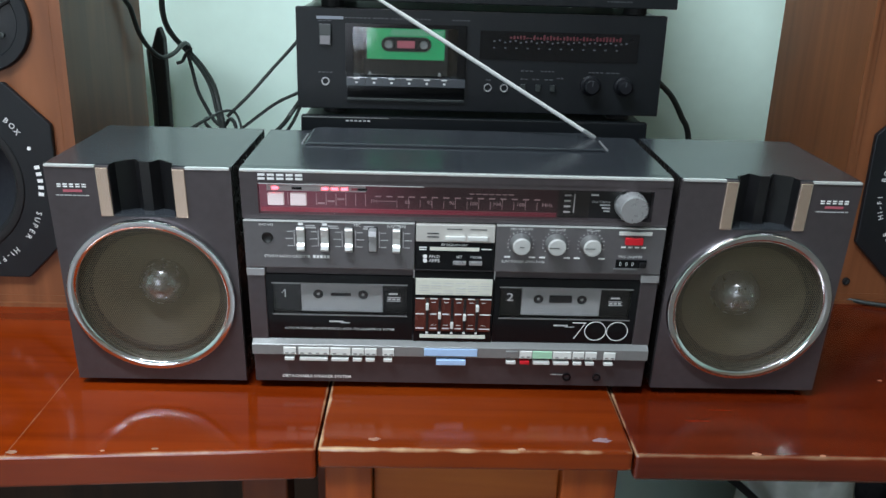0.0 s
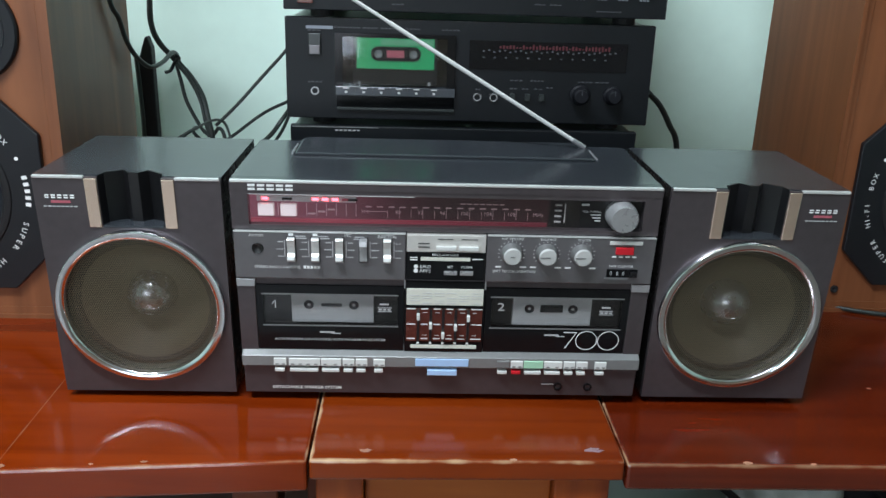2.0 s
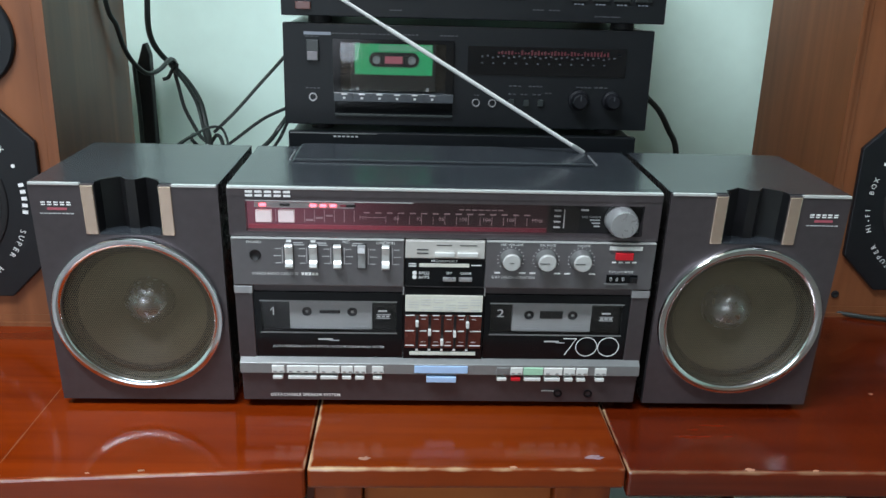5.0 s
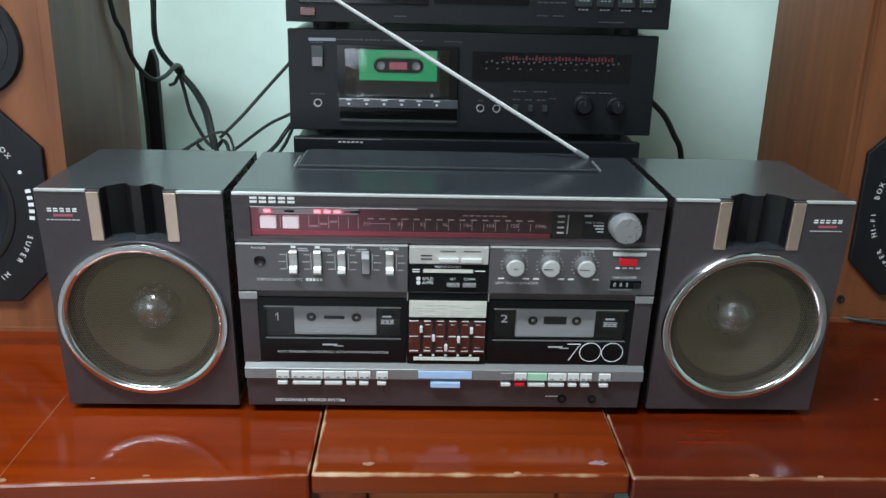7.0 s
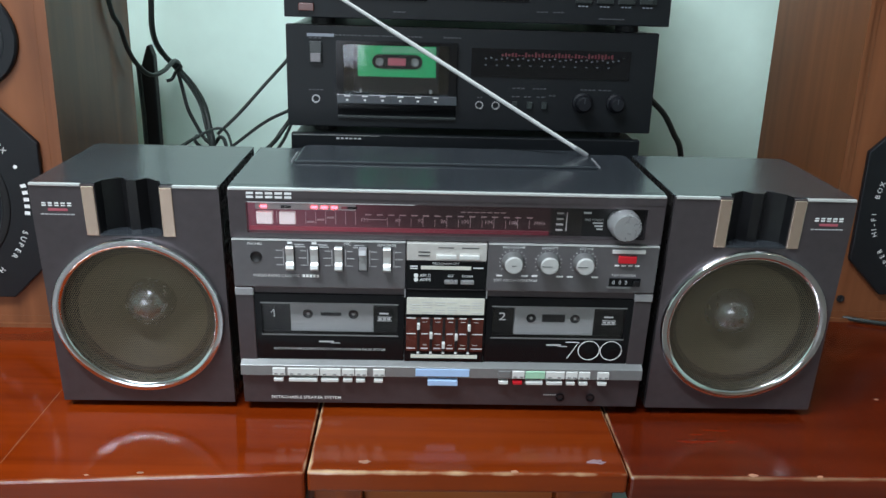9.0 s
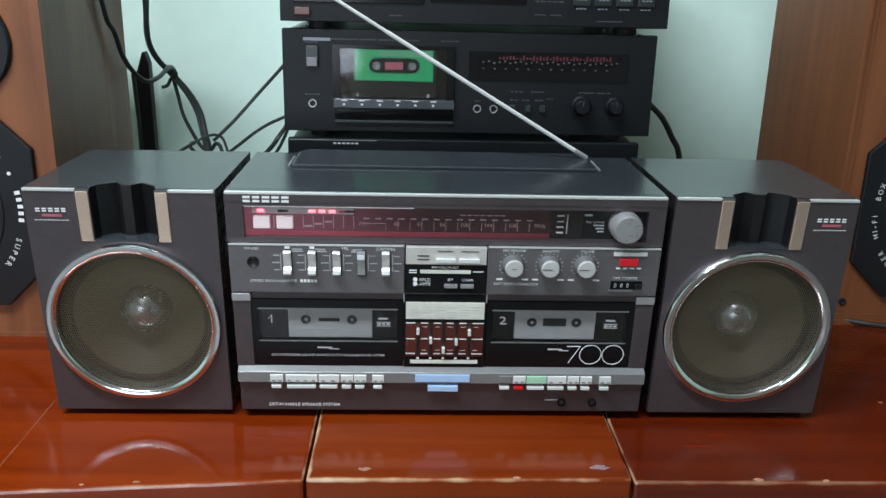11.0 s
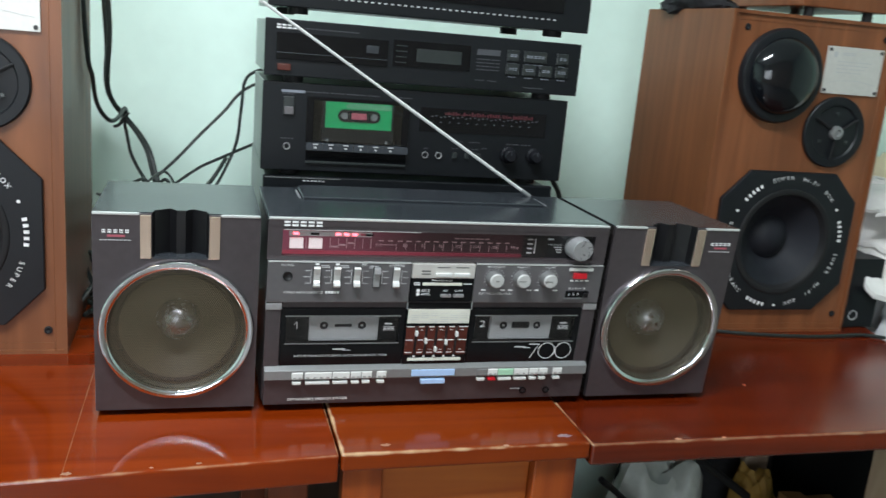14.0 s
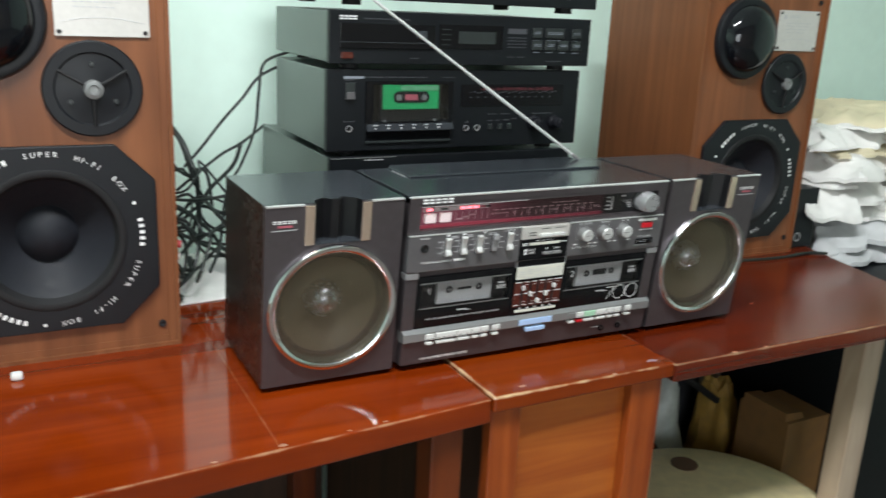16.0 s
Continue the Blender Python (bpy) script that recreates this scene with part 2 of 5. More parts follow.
M["strip"] = mat("silver_grey_strip", (0.23, 0.235, 0.235), 0.36, 0.35, var=0.06, scale=80)
M["white"] = mat("white_key_plastic", (0.66, 0.67, 0.65), 0.4, var=0.04, scale=80)
M["cream"] = mat("cream_label", (0.66, 0.66, 0.58), 0.45, var=0.06, scale=150)
M["chrome"] = mat("chrome", (0.80, 0.80, 0.83), 0.1, 1.0, var=0.06, scale=50)
M["ink"] = mat("white_print", (0.82, 0.82, 0.82), 0.5, var=0)
M["ink_dim"] = mat("grey_print", (0.5, 0.5, 0.51), 0.5, var=0)
M["ink_faint"] = mat("faint_grey_print", (0.055, 0.058, 0.066), 0.5, var=0)
M["ink_key"] = mat("blue_grey_print", (0.22, 0.24, 0.28), 0.5, var=0)
M["ink_dark"] = mat("dark_print", (0.06, 0.06, 0.06), 0.5, var=0)
M["ink_red"] = mat("red_print", (0.42, 0.10, 0.13), 0.5, var=0)
M["red"] = mat("red_plastic", (0.55, 0.015, 0.025), 0.3, var=0.05)
M["green_key"] = mat("pale_green_key", (0.36, 0.62, 0.44), 0.4, var=0.04)
M["blue_key"] = mat("pale_blue_key", (0.40, 0.58, 0.86), 0.35, var=0.04)
M["maroon"] = mat("maroon_panel", (0.085, 0.02, 0.014), 0.25, var=0.2, scale=60)
M["dial"] = mat("smoked_dial", (0.03, 0.014, 0.017), 0.3, var=0.1, emit=(1.0, 0.26, 0.44), power=0.012)
lamp_fade(M["dial"], -0.18, 0.0, 0.16, 0.006)
M["dial_dark"] = mat("dark_dial", (0.012, 0.012, 0.013), 0.3, var=0.1)
M["cass"] = mat("pale_grey_cassette", (0.44, 0.44, 0.42), 0.4, var=0.07, scale=60)
M["cass_green"] = mat("green_cassette", (0.014, 0.36, 0.125), 0.35, var=0.05, scale=60)
M["chip_wood"] = mat("bare_chipped_wood", (0.42, 0.21, 0.13), 0.6, var=0.3, scale=150)
M["chip_grey"] = mat("grey_stain", (0.30, 0.20, 0.22), 0.35, var=0.4, scale=150)
M["cass_stripe"] = mat("pale_green_paper", (0.12, 0.36, 0.2), 0.45, var=0.1, scale=60)
M["cone"] = mat("dark_paper_cone", (0.010, 0.0115, 0.016), 0.62, spec=0.3, var=0.2, scale=30, bump=0.2, bscale=500)
M["rubber"] = mat("black_rubber", (0.011, 0.011, 0.012), 0.6, spec=0.3, var=0.1)
M["frame"] = mat("black_basket_plate", (0.0065, 0.0076, 0.010), 0.45, spec=0.35, var=0.15, scale=30, bump=0.1, bscale=400)
M["olive_cone"] = mat("olive_speaker_cone", (0.072, 0.060, 0.036), 0.6, var=0.12, scale=25)
M["dome"] = mat("silver_dust_cap", (0.44, 0.44, 0.46), 0.28, 0.9, var=0.1)
M["grille"] = grille_mat("bronze_punched_grille")
M["smoke"] = pane_mat("smoked_window", (0.84, 0.86, 0.86), 0.05, 0.05)
M["pane"] = pane_mat("clear_window", (0.86, 0.86, 0.88), 0.05)
M["dial_pane"] = pane_mat("dial_window", (0.95, 0.92, 0.92), 0.045)
M["plate"] = mat("brushed_plate", (0.62, 0.60, 0.57), 0.4, 0.35, var=0.06, scale=60)
M["wire"] = mat("black_cable", (0.012, 0.018, 0.016), 0.45, var=0.1)
M["led"] = mat("red_lamp", (0.6, 0.05, 0.06), 0.3, var=0, emit=(1.0, 0.10, 0.14), power=7.0)
M["glow"] = mat("red_dial_lamp", (0.10, 0.02, 0.03), 0.3, var=0, emit=(1.0, 0.14, 0.24), power=0.09)
lamp_fade(M["glow"], -0.18, 0.09, 0.20, 0.035)
M["glow_soft"] = mat("red_meter_lamp", (0.045, 0.012, 0.016), 0.3, var=0, emit=(1.0, 0.12, 0.18), power=0.03)
M["lit_key"] = mat("lit_key", (0.8, 0.74, 0.75), 0.4, var=0, emit=(1.0, 0.85, 0.88), power=0.22)
M["paper"] = mat("white_paper", (0.90, 0.89, 0.86), 0.8, var=0.14, scale=10, bump=0.3, bscale=60)
M["paper_yellow"] = mat("yellowed_paper", (0.74, 0.66, 0.46), 0.8, var=0.15, scale=10, bump=0.3, bscale=60)
M["paper_grey"] = mat("grey_paper", (0.60, 0.61, 0.62), 0.8, var=0.15, scale=10, bump=0.3, bscale=60)
M["sack"] = mat("cream_vinyl", (0.88, 0.74, 0.44), 0.5, var=0.15, scale=14, bump=0.2, bscale=60)
M["sack_print"] = mat("brown_print", (0.17, 0.09, 0.05), 0.6, var=0.3, scale=60)
M["bag_green"] = mat("pale_grey_bag", (0.50, 0.55, 0.51), 0.5, var=0.2, scale=16, bump=0.4, bscale=40)
M["card"] = mat("brown_cardboard", (0.26, 0.13, 0.045), 0.8, var=0.2, scale=12)
M["amber"] = mat("ochre_cloth", (0.30, 0.17, 0.03), 0.8, var=0.25, scale=20)
M["dark_cloth"] = mat("black_cloth", (0.012, 0.012, 0.014), 0.9, var=0.2)

# ---- shapes ----
def part(name, bm, material, parent=None, label="", smooth=False, bevel=0.0, loc=None):
    """Links a bmesh as one mesh object, under a thing or a part where one is given."""
    me = bpy.data.meshes.new(name)
    bmesh.ops.recalc_face_normals(bm, faces=bm.faces)
    bm.to_mesh(me)
    bm.free()
    me.materials.append(M[material] if isinstance(material, str) else material)
    if smooth:
        me.polygons.foreach_set("use_smooth", [True] * len(me.polygons))
        me.set_sharp_from_angle(angle=radians(38))
    ob = new(name, me)
    if loc:
        ob.location = loc
    if parent:
        ob.parent = parent
    if label:
        ob["label"] = label
    if name.endswith(("print", "lettering", "scale", "marks", "lines", "numbers", "digits")):
        ob["kind"] = "stuff"
    if bevel:
        md = ob.modifiers.new("bevel", "BEVEL")
        md.width, md.segments, md.limit_method = bevel, 2, "ANGLE"
    return ob


def thing(name, label, category, group="", loc=(0, 0, 0)):
    ob = new(name)
    ob.location = loc
    ob.empty_display_size = 0.05
    return tagged(ob, label, category, group)


def box(x0, x1, y0, y1, z0, z1, bm=None):
    bm = bm or bmesh.new()
    vs = [bm.verts.new((x, y, z)) for z in (z0, z1) for y in (y0, y1) for x in (x0, x1)]
    for f in ((0, 2, 3, 1), (4, 5, 7, 6), (0, 1, 5, 4), (2, 6, 7, 3), (0, 4, 6, 2), (1, 3, 7, 5)):
        bm.faces.new([vs[i] for i in f])
    return bm


def prism(poly, lo, hi, axis="z", bm=None):
    """A closed outline (u, v) swept from lo to hi: along z the outline is (x, y), along y it is (x, z), along x it is (y, z)."""
    bm = bm or bmesh.new()
    put = {"z": lambda u, v, w: (u, v, w), "y": lambda u, v, w: (u, w, v), "x": lambda u, v, w: (w, u, v)}[axis]
    a = [bm.verts.new(put(u, v, lo)) for u, v in poly]
    b = [bm.verts.new(put(u, v, hi)) for u, v in poly]
    n = len(poly)
    for i in range(n):
        bm.faces.new((a[i], a[(i + 1) % n], b[(i + 1) % n], b[i]))
    bm.faces.new(a[::-1])
    bm.faces.new(b)
    return bm


def lathe(profile, cx=0.0, cz=0.0, seg=48, bm=None):
    """A profile (radius, y) turned about an axis along y through (cx, cz)."""
    bm = bm or bmesh.new()
    rings = []
    for r, y in profile:
        if r < 1e-6:
            rings.append([bm.verts.new((cx, y, cz))])
        else:
            rings.append([bm.verts.new((cx + r * math.cos(2 * math.pi * i / seg), y, cz + r * math.sin(2 * math.pi * i / seg))) for i in range(seg)])
    for a, b in zip(rings, rings[1:]):
        for i in range(seg):
            j = (i + 1) % seg
            if len(a) == 1 and len(b) == 1:
                continue
            if len(a) == 1:
                bm.faces.new((a[0], b[i], b[j]))
            elif len(b) == 1:
                bm.faces.new((a[i], b[0], a[j]))
            else:
                bm.faces.new((a[i], b[i], b[j], a[j]))
    return bm


def spline(points, steps=8):
    """A smooth line through the points."""
    ps = [Vector(p) for p in points]
    ps = [ps[0] * 2 - ps[1], *ps, ps[-1] * 2 - ps[-2]]
    out = []
    for a, b, c, d in zip(ps, ps[1:], ps[2:], ps[3:]):
        for k in range(steps):
            t = k / steps
            out.append(0.5 * (2 * b + (c - a) * t + (2 * a - 5 * b + 4 * c - d) * t * t + (3 * b - a - 3 * c + d) * t ** 3))
    return out + [ps[-2]]


def tube(points, r0, r1=None, seg=8, bm=None):
    bm = bm or bmesh.new()
    r1 = r0 if r1 is None else r1
    ps = [Vector(p) for p in points]
    rings = []
    for i, p in enumerate(ps):
        way = (ps[min(i + 1, len(ps) - 1)] - ps[max(i - 1, 0)]).normalized()
        side = way.cross(Vector((0.13, 0.9, 0.41))).normalized()
        up = side.cross(way)
        r = r0 + (r1 - r0) * i / (len(ps) - 1)
        rings.append([bm.verts.new(p + r * (side * math.cos(2 * math.pi * k / seg) + up * math.sin(2 * math.pi * k / seg))) for k in range(seg)])
    for a, b in zip(rings, rings[1:]):
        for i in range(seg):
            bm.faces.new((a[i], a[(i + 1) % seg], b[(i + 1) % seg], b[i]))
    bm.faces.new(rings[0][::-1])
    bm.faces.new(rings[-1])
    return bm


def letters(text, height, width=0.0, bm=None, x=0.0, z=0.0, y=0.0, turn=0.0, align="LEFT", thick=0.0):
    """Raised print in the plane y, reading along x; turn: degrees about y. thick: boldness. width: the whole line is fitted to it."""
    cu = bpy.data.curves.new("print", "FONT")
    cu.body, cu.size, cu.align_x, cu.resolution_u, cu.offset = text, 1.0, "LEFT", 2, thick
    ob = bpy.data.objects.new("print", cu)
    scene.collection.objects.link(ob)
    dg = bpy.context.evaluated_depsgraph_get()
    me = bpy.data.meshes.new_from_object(ob.evaluated_get(dg))
    co = np.array([v.co[:] for v in me.vertices]) if len(me.vertices) else np.zeros((1, 3))
    bpy.data.objects.remove(ob)
    bpy.data.curves.remove(cu)
    lo, hi = co.min(0), co.max(0)
    sz = height / max(0.69, 1e-3)
    sx = width / (hi[0] - lo[0]) if width else sz
    off = {"LEFT": -lo[0], "CENTER": -(lo[0] + hi[0]) / 2}[align]
    bm = bm or bmesh.new()
    c, s = math.cos(radians(turn)), math.sin(radians(turn))
    vs = []
    for v in co:
        u, w = (v[0] + off) * sx, v[1] * sz
        vs.append(bm.verts.new((x + u * c - w * s, y, z + u * s + w * c)))
    for p in me.polygons:
        try:
            bm.faces.new([vs[i] for i in p.vertices])
        except ValueError:
            pass
    bpy.data.meshes.remove(me)
    return bm


def bars(n, x0, x1, z0, z1, y, gap=0.35, bm=None):
    """A row of n plain upright bars in place of a word."""
    bm = bm or bmesh.new()
    w = (x1 - x0) / (n - gap)
    h = z1 - z0
    for i in range(n):
        a = x0 + i * w
        if h < 0.003:
            box(a, a + w * (1 - gap), y - 0.0003, y + 0.0004, z0, z1, bm)
        else:
            box(a, a + w * (1 - gap), y - 0.0003, y + 0.0004, z0, z0 + h * 0.36, bm)
            box(a, a + w * (1 - gap), y - 0.0003, y + 0.0004, z1 - h * 0.36, z1, bm)
    return bm


def holed(outline, cx, cz, r, y0, y1, seg=64, bm=None):
    """A board of convex outline (x, z) with a round opening, between y0 and y1."""
    bm = bm or bmesh.new()
    turns = sorted({round(2 * math.pi * i / seg, 5) for i in range(seg)} | {round(math.atan2(z - cz, x - cx) % (2 * math.pi), 5) for x, z in outline})
    n = len(outline)

    def reach(u, v):
        best = 1e9
        for (ax, az), (bx, bz) in zip(outline, outline[1:] + outline[:1]):
            dx, dz = bx - ax, bz - az
            den = u * dz - v * dx
            if abs(den) > 1e-9:
                k = ((ax - cx) * dz - (az - cz) * dx) / den
                if k > 1e-9:
                    best = min(best, k)
        return best

    rings = [[], [], [], []]
    for g in turns:
        u, v = math.cos(g), math.sin(g)
        k = reach(u, v)
        for ring, (d, y) in zip(rings, ((k, y0), (r, y0), (r, y1), (k, y1))):
            ring.append(bm.verts.new((cx + d * u, y, cz + d * v)))
    m = len(turns)
    for a, b in zip(rings, rings[1:] + rings[:1]):
        for i in range(m):
            bm.faces.new((a[i], a[(i + 1) % m], b[(i + 1) % m], b[i]))
    return bm

# ---- the room ----
def structure(name, bm, material, label, category, **kw):
    return tagged(part(name, bm, material, **kw), label, category, kind="structure")


structure("floor", box(-2.6, 2.6, -3.3, 0.82, -0.1, 0.0), "floor", "plain grey tiled floor of the room", "floor")
structure("ceiling", box(-2.6, 2.6, -3.3, 0.82, 2.75, 2.85), "ceiling", "plain white painted ceiling", "ceiling")
structure("wall_north", box(-2.6, 2.6, 0.72, 0.82, 0.0, 2.75), "wall", "mint green painted wall behind the stereo", "wall")
structure("wall_west", box(-2.7, -2.6, -3.3, 0.82, 0.0, 2.75), "wall", "mint green painted side wall", "wall")
structure("wall_east", box(2.6, 2.7, -3.3, 0.82, 0.0, 2.75), "wall", "mint green painted side wall", "wall")
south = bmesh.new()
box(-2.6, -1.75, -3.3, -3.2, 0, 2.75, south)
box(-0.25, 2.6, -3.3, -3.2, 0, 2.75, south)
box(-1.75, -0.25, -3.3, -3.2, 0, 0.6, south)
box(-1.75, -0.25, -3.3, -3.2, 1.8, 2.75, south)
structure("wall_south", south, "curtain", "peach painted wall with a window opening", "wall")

# ---- tables ----
def tabletop(name, outline, z0, z1, material, label):
    t = thing(name, label, "table")
    part("tabletop", prism(outline, z0, z1), material, t, bevel=0.003)
    return t


left = tabletop("left_desk", [(-1.25, -0.1838), (-0.1215, -0.1), (-0.1215, 0.5), (-1.25, 0.5)], 0.718, 0.75, "top_left",
                "red-brown stained wooden table with a worn front edge")
# both inner legs take the darkened stain as painted shade
part("leg", box(-0.192, -0.15, -0.085, -0.045, 0.0, 0.718), "leg_shaded", left, bevel=0.002)
part("leg", box(-1.22, -1.18, -0.155, -0.115, 0.0, 0.718), "leg", left, bevel=0.002)
part("leg", box(-1.22, -1.18, 0.44, 0.48, 0.0, 0.718), "leg", left, bevel=0.002)
part("leg", box(-0.192, -0.15, 0.44, 0.48, 0.0, 0.718), "leg_shaded", left, bevel=0.002)
mid = tabletop("pedestal_cabinet", [(-0.1195, -0.102), (0.1625, -0.1), (0.1625, 0.5), (-0.1195, 0.5)], 0.731, 0.752, "top_mid",
               "stained wooden pedestal cabinet with a plank door")
# left side coloured darker than the right one, as painted shade
part("side_panel", box(-0.114, -0.098, -0.07, 0.48, 0.0, 0.731), "shaded_wood", mid)
part("side_panel", box(0.136, 0.152, -0.07, 0.48, 0.0, 0.731), "leg", mid)
part("post", box(-0.115, -0.072, -0.09, -0.07, 0.0, 0.731), "leg", mid, bevel=0.002)
part("post", box(0.102, 0.153, -0.09, -0.07, 0.0, 0.731), "leg", mid, bevel=0.002)
door = part("door", box(-0.0715, 0.1015, -0.076, -0.062, 0.06, 0.729), "plank", mid, bevel=0.0015)
right = tabletop("right_desk", [(0.1645, -0.1), (0.735, -0.1), (0.77, -0.085), (0.862, 0.3), (0.872, 0.5), (0.1645, 0.5)], 0.722, 0.749, "top_right",
                 "red-brown stained wooden table with a glossy varnished top")
part("leg", box(0.672, 0.722, -0.02, 0.02, 0.0, 0.722), "pale", right, "bare pale wooden leg", bevel=0.002)
part("leg", box(0.79, 0.84, 0.44, 0.48, 0.0, 0.722), "pale", right, "bare pale wooden leg", bevel=0.002)
part("leg", box(0.17, 0.21, 0.44, 0.48, 0.0, 0.722), "leg", right, bevel=0.002)
# near-black panel stands in for the deep shade under the desk
part("back_panel", box(-1.2, -0.122, 0.484, 0.494, 0.0, 0.718), "shaded_wood", left, "wooden back panel darkened for the shade under the desk")


def chip(parent, cx, cy, z, r, material, seed):
    """A flat ragged patch where the varnish has come off."""
    pick = random.Random(seed)
    r *= 0.8
    pts = [(cx + r * pick.uniform(0.6, 1.2) * math.cos(2 * math.pi * i / 14) * 1.4, cy + r * pick.uniform(0.5, 1.1) * math.sin(2 * math.pi * i / 14) * 0.8) for i in range(14)]
    part("varnish_chip", prism(pts, z - 0.002, z + 0.0003), material, parent, "bare chip in the varnish")


chip(mid, -0.070, -0.086, 0.752, 0.0055, "chip_wood", 1)
chip(mid, 0.137, -0.082, 0.752, 0.0075, "chip_grey", 2)
chip(mid, 0.062, -0.0985, 0.752, 0.003, "chip_wood", 3)
chip(left, -0.382, -0.112, 0.75, 0.005, "chip_wood", 4)
chip(left, -0.262, -0.104, 0.75, 0.003, "chip_wood", 5)
chip(left, -0.306, -0.108, 0.75, 0.002, "chip_wood", 9)
chip(left, -0.455, -0.119, 0.75, 0.003, "chip_wood", 10)
chip(right, 0.275, -0.096, 0.749, 0.004, "chip_wood", 6)
chip(right, 0.335, -0.097, 0.749, 0.003, "chip_wood", 7)
chip(right, 0.46, 0.05, 0.749, 0.003, "chip_wood", 8)

# ---- the portable stereo ----
Z0 = 0.752

def speaker_box(sign):
    """One detachable loudspeaker box of the portable stereo; sign -1 or 1 tells its side."""
    t = thing("detachable_speaker", "dark grey box loudspeaker with a chrome-ringed round grille", "loudspeaker", "detachable speakers of the stereo")
    x0, x1 = sorted((sign * 0.2035, sign * 0.3695))
    cx, rx_, rc = sign * 0.284, sign * 0.2862, 0.8508
    y0, y1, zt = 0.0, 0.172, 0.981
    n0, n1 = cx - 0.028, cx + 0.028
    w = n1 - n0
    zb, zm = Z0 + 0.005, 0.9335
    for u0, u1 in ((x0, x0 + 0.004), (x1 - 0.004, x1)):
        part("side_panel", box(u0, u1, y0 + 0.006, y1, zb, zm), "shell_side", t, "black plastic side")
    part("bottom_panel", box(x0 + 0.004, x1 - 0.004, y0 + 0.006, y1, zb, zb + 0.004), "shell_side", t)
    part("back_panel", box(x0 + 0.004, x1 - 0.004, y0 + 0.045, y1, zb + 0.004, zm), "shell_side", t)
    notch = [(x0, y0 + 0.005), (n0, y0 + 0.005), (n0 + 0.002, y0 + 0.014), (n0 + 0.3 * w, y0 + 0.026), (n0 + 0.42 * w, y0 + 0.016), (n0 + 0.58 * w, y0 + 0.016),
             (n0 + 0.7 * w, y0 + 0.026), (n1 - 0.002, y0 + 0.014), (n1, y0 + 0.005), (x1, y0 + 0.005), (x1, y1), (x0, y1)]
    body = prism(notch, zm, zt - 0.001)
    part("body", body, "shell_side", t, "black plastic case", bevel=0.0006)
    part("top_panel", prism([(x0, y0 + 0.004)] + notch[1:-3] + [(x1, y0 + 0.004), (x1, y1), (x0, y1)], zt - 0.001, zt + 0.0002), "shell_top", t)
    # front board with its round opening
    fb = holed([(x0, zb), (x1, zb), (x1, zm), (x0, zm)], rx_, rc, 0.0725, y0, y0 + 0.006)
    box(x0, n0, y0, y0 + 0.005, zm, zt - 0.0008, fb)
    box(n1, x1, y0, y0 + 0.005, zm, zt - 0.0008, fb)
    part("front_board", fb, "shell", t, "dark grey metallic front")
    lin = [(n0 + 0.0005, y0 + 0.0005), (n0 + 0.0025, y0 + 0.0135), (n0 + 0.3 * w, y0 + 0.0252), (n0 + 0.42 * w, y0 + 0.0152), (n0 + 0.58 * w, y0 + 0.0152),
           (n0 + 0.7 * w, y0 + 0.0252), (n1 - 0.0025, y0 + 0.0135), (n1 - 0.0005, y0 + 0.0005)]
    inner = [(a, b - 0.0025) for a, b in lin[1:-1]]
    liner = bmesh.new()
    prism([*lin, *inner[::-1]], 0.9345, zt + 0.0008, bm=liner)
    part("catch_recess", liner, "black", t, "black ribbed catch recess")
    part("catch_sill", box(n0 + 0.001, n1 - 0.001, y0 - 0.0015, y0 + 0.02, 0.9325, 0.9345), "shell_top", t)
    for a, b in ((n0 - 0.0115, n0 - 0.0005), (n1 + 0.0005, n1 + 0.0115)):
        part("trim_strip", box(a, b, y0 - 0.0015, y0 + 0.004, 0.9325, zt - 0.002), "mirror_strip", t, "polished silver strip", bevel=0.0006)
    for a, b in ((x0 + 0.001, n0 - 0.012), (n1 + 0.012, x1 - 0.001)):
        part("edge_trim", box(a, b, y0 - 0.0012, y0 + 0.003, zt - 0.0022, zt + 0.0004), "edge_silver", t, "bright top edge", bevel=0.0005)
    part("grille_ring", lathe([(0.0703, y0 + 0.004), (0.0706, y0 - 0.0040), (0.0712, y0 - 0.0050), (0.0734, y0 - 0.0061), (0.0748, y0 - 0.0066), (0.0780, y0 - 0.0065), (0.0794, y0 - 0.0048), (0.0800, y0 + 0.0005)], rx_, rc, 72),
         "chrome", t, "chrome ring", smooth=True)
    part("grille", lathe([(0.0, y0 - 0.0005), (0.03, y0 - 0.0002), (0.055, y0 + 0.0008), (0.0715, y0 + 0.002)], rx_, rc, 48), "grille", t, "bronze punched metal grille", smooth=True)
    part("surround", lathe([(0.0725, y0 + 0.007), (0.068, y0 + 0.010), (0.064, y0 + 0.009), (0.060, y0 + 0.012)], rx_, rc, 48), "rubber", t, "black rubber surround", smooth=True)
    part("cone", lathe([(0.0605, y0 + 0.0115), (0.045, y0 + 0.0225), (0.02, y0 + 0.0435), (0.0, y0 + 0.047)], rx_, rc, 48), "olive_cone", t, smooth=True)
    part("dust_cap", lathe([(0.0, y0 + 0.0125), (0.009, y0 + 0.0142), (0.0168, y0 + 0.0192), (0.0222, y0 + 0.0275), (0.0243, y0 + 0.042)], rx_, rc + 0.001, 32), "dome", t, "shiny silver dust cap", smooth=True)
    lx = cx - 0.076 if sign < 0 else cx + 0.05
    part("badge", bars(5, lx, lx + 0.026, 0.9598, 0.9632, y0 - 0.0002), "ink", t, "plain pale badge")
    sub = bmesh.new()
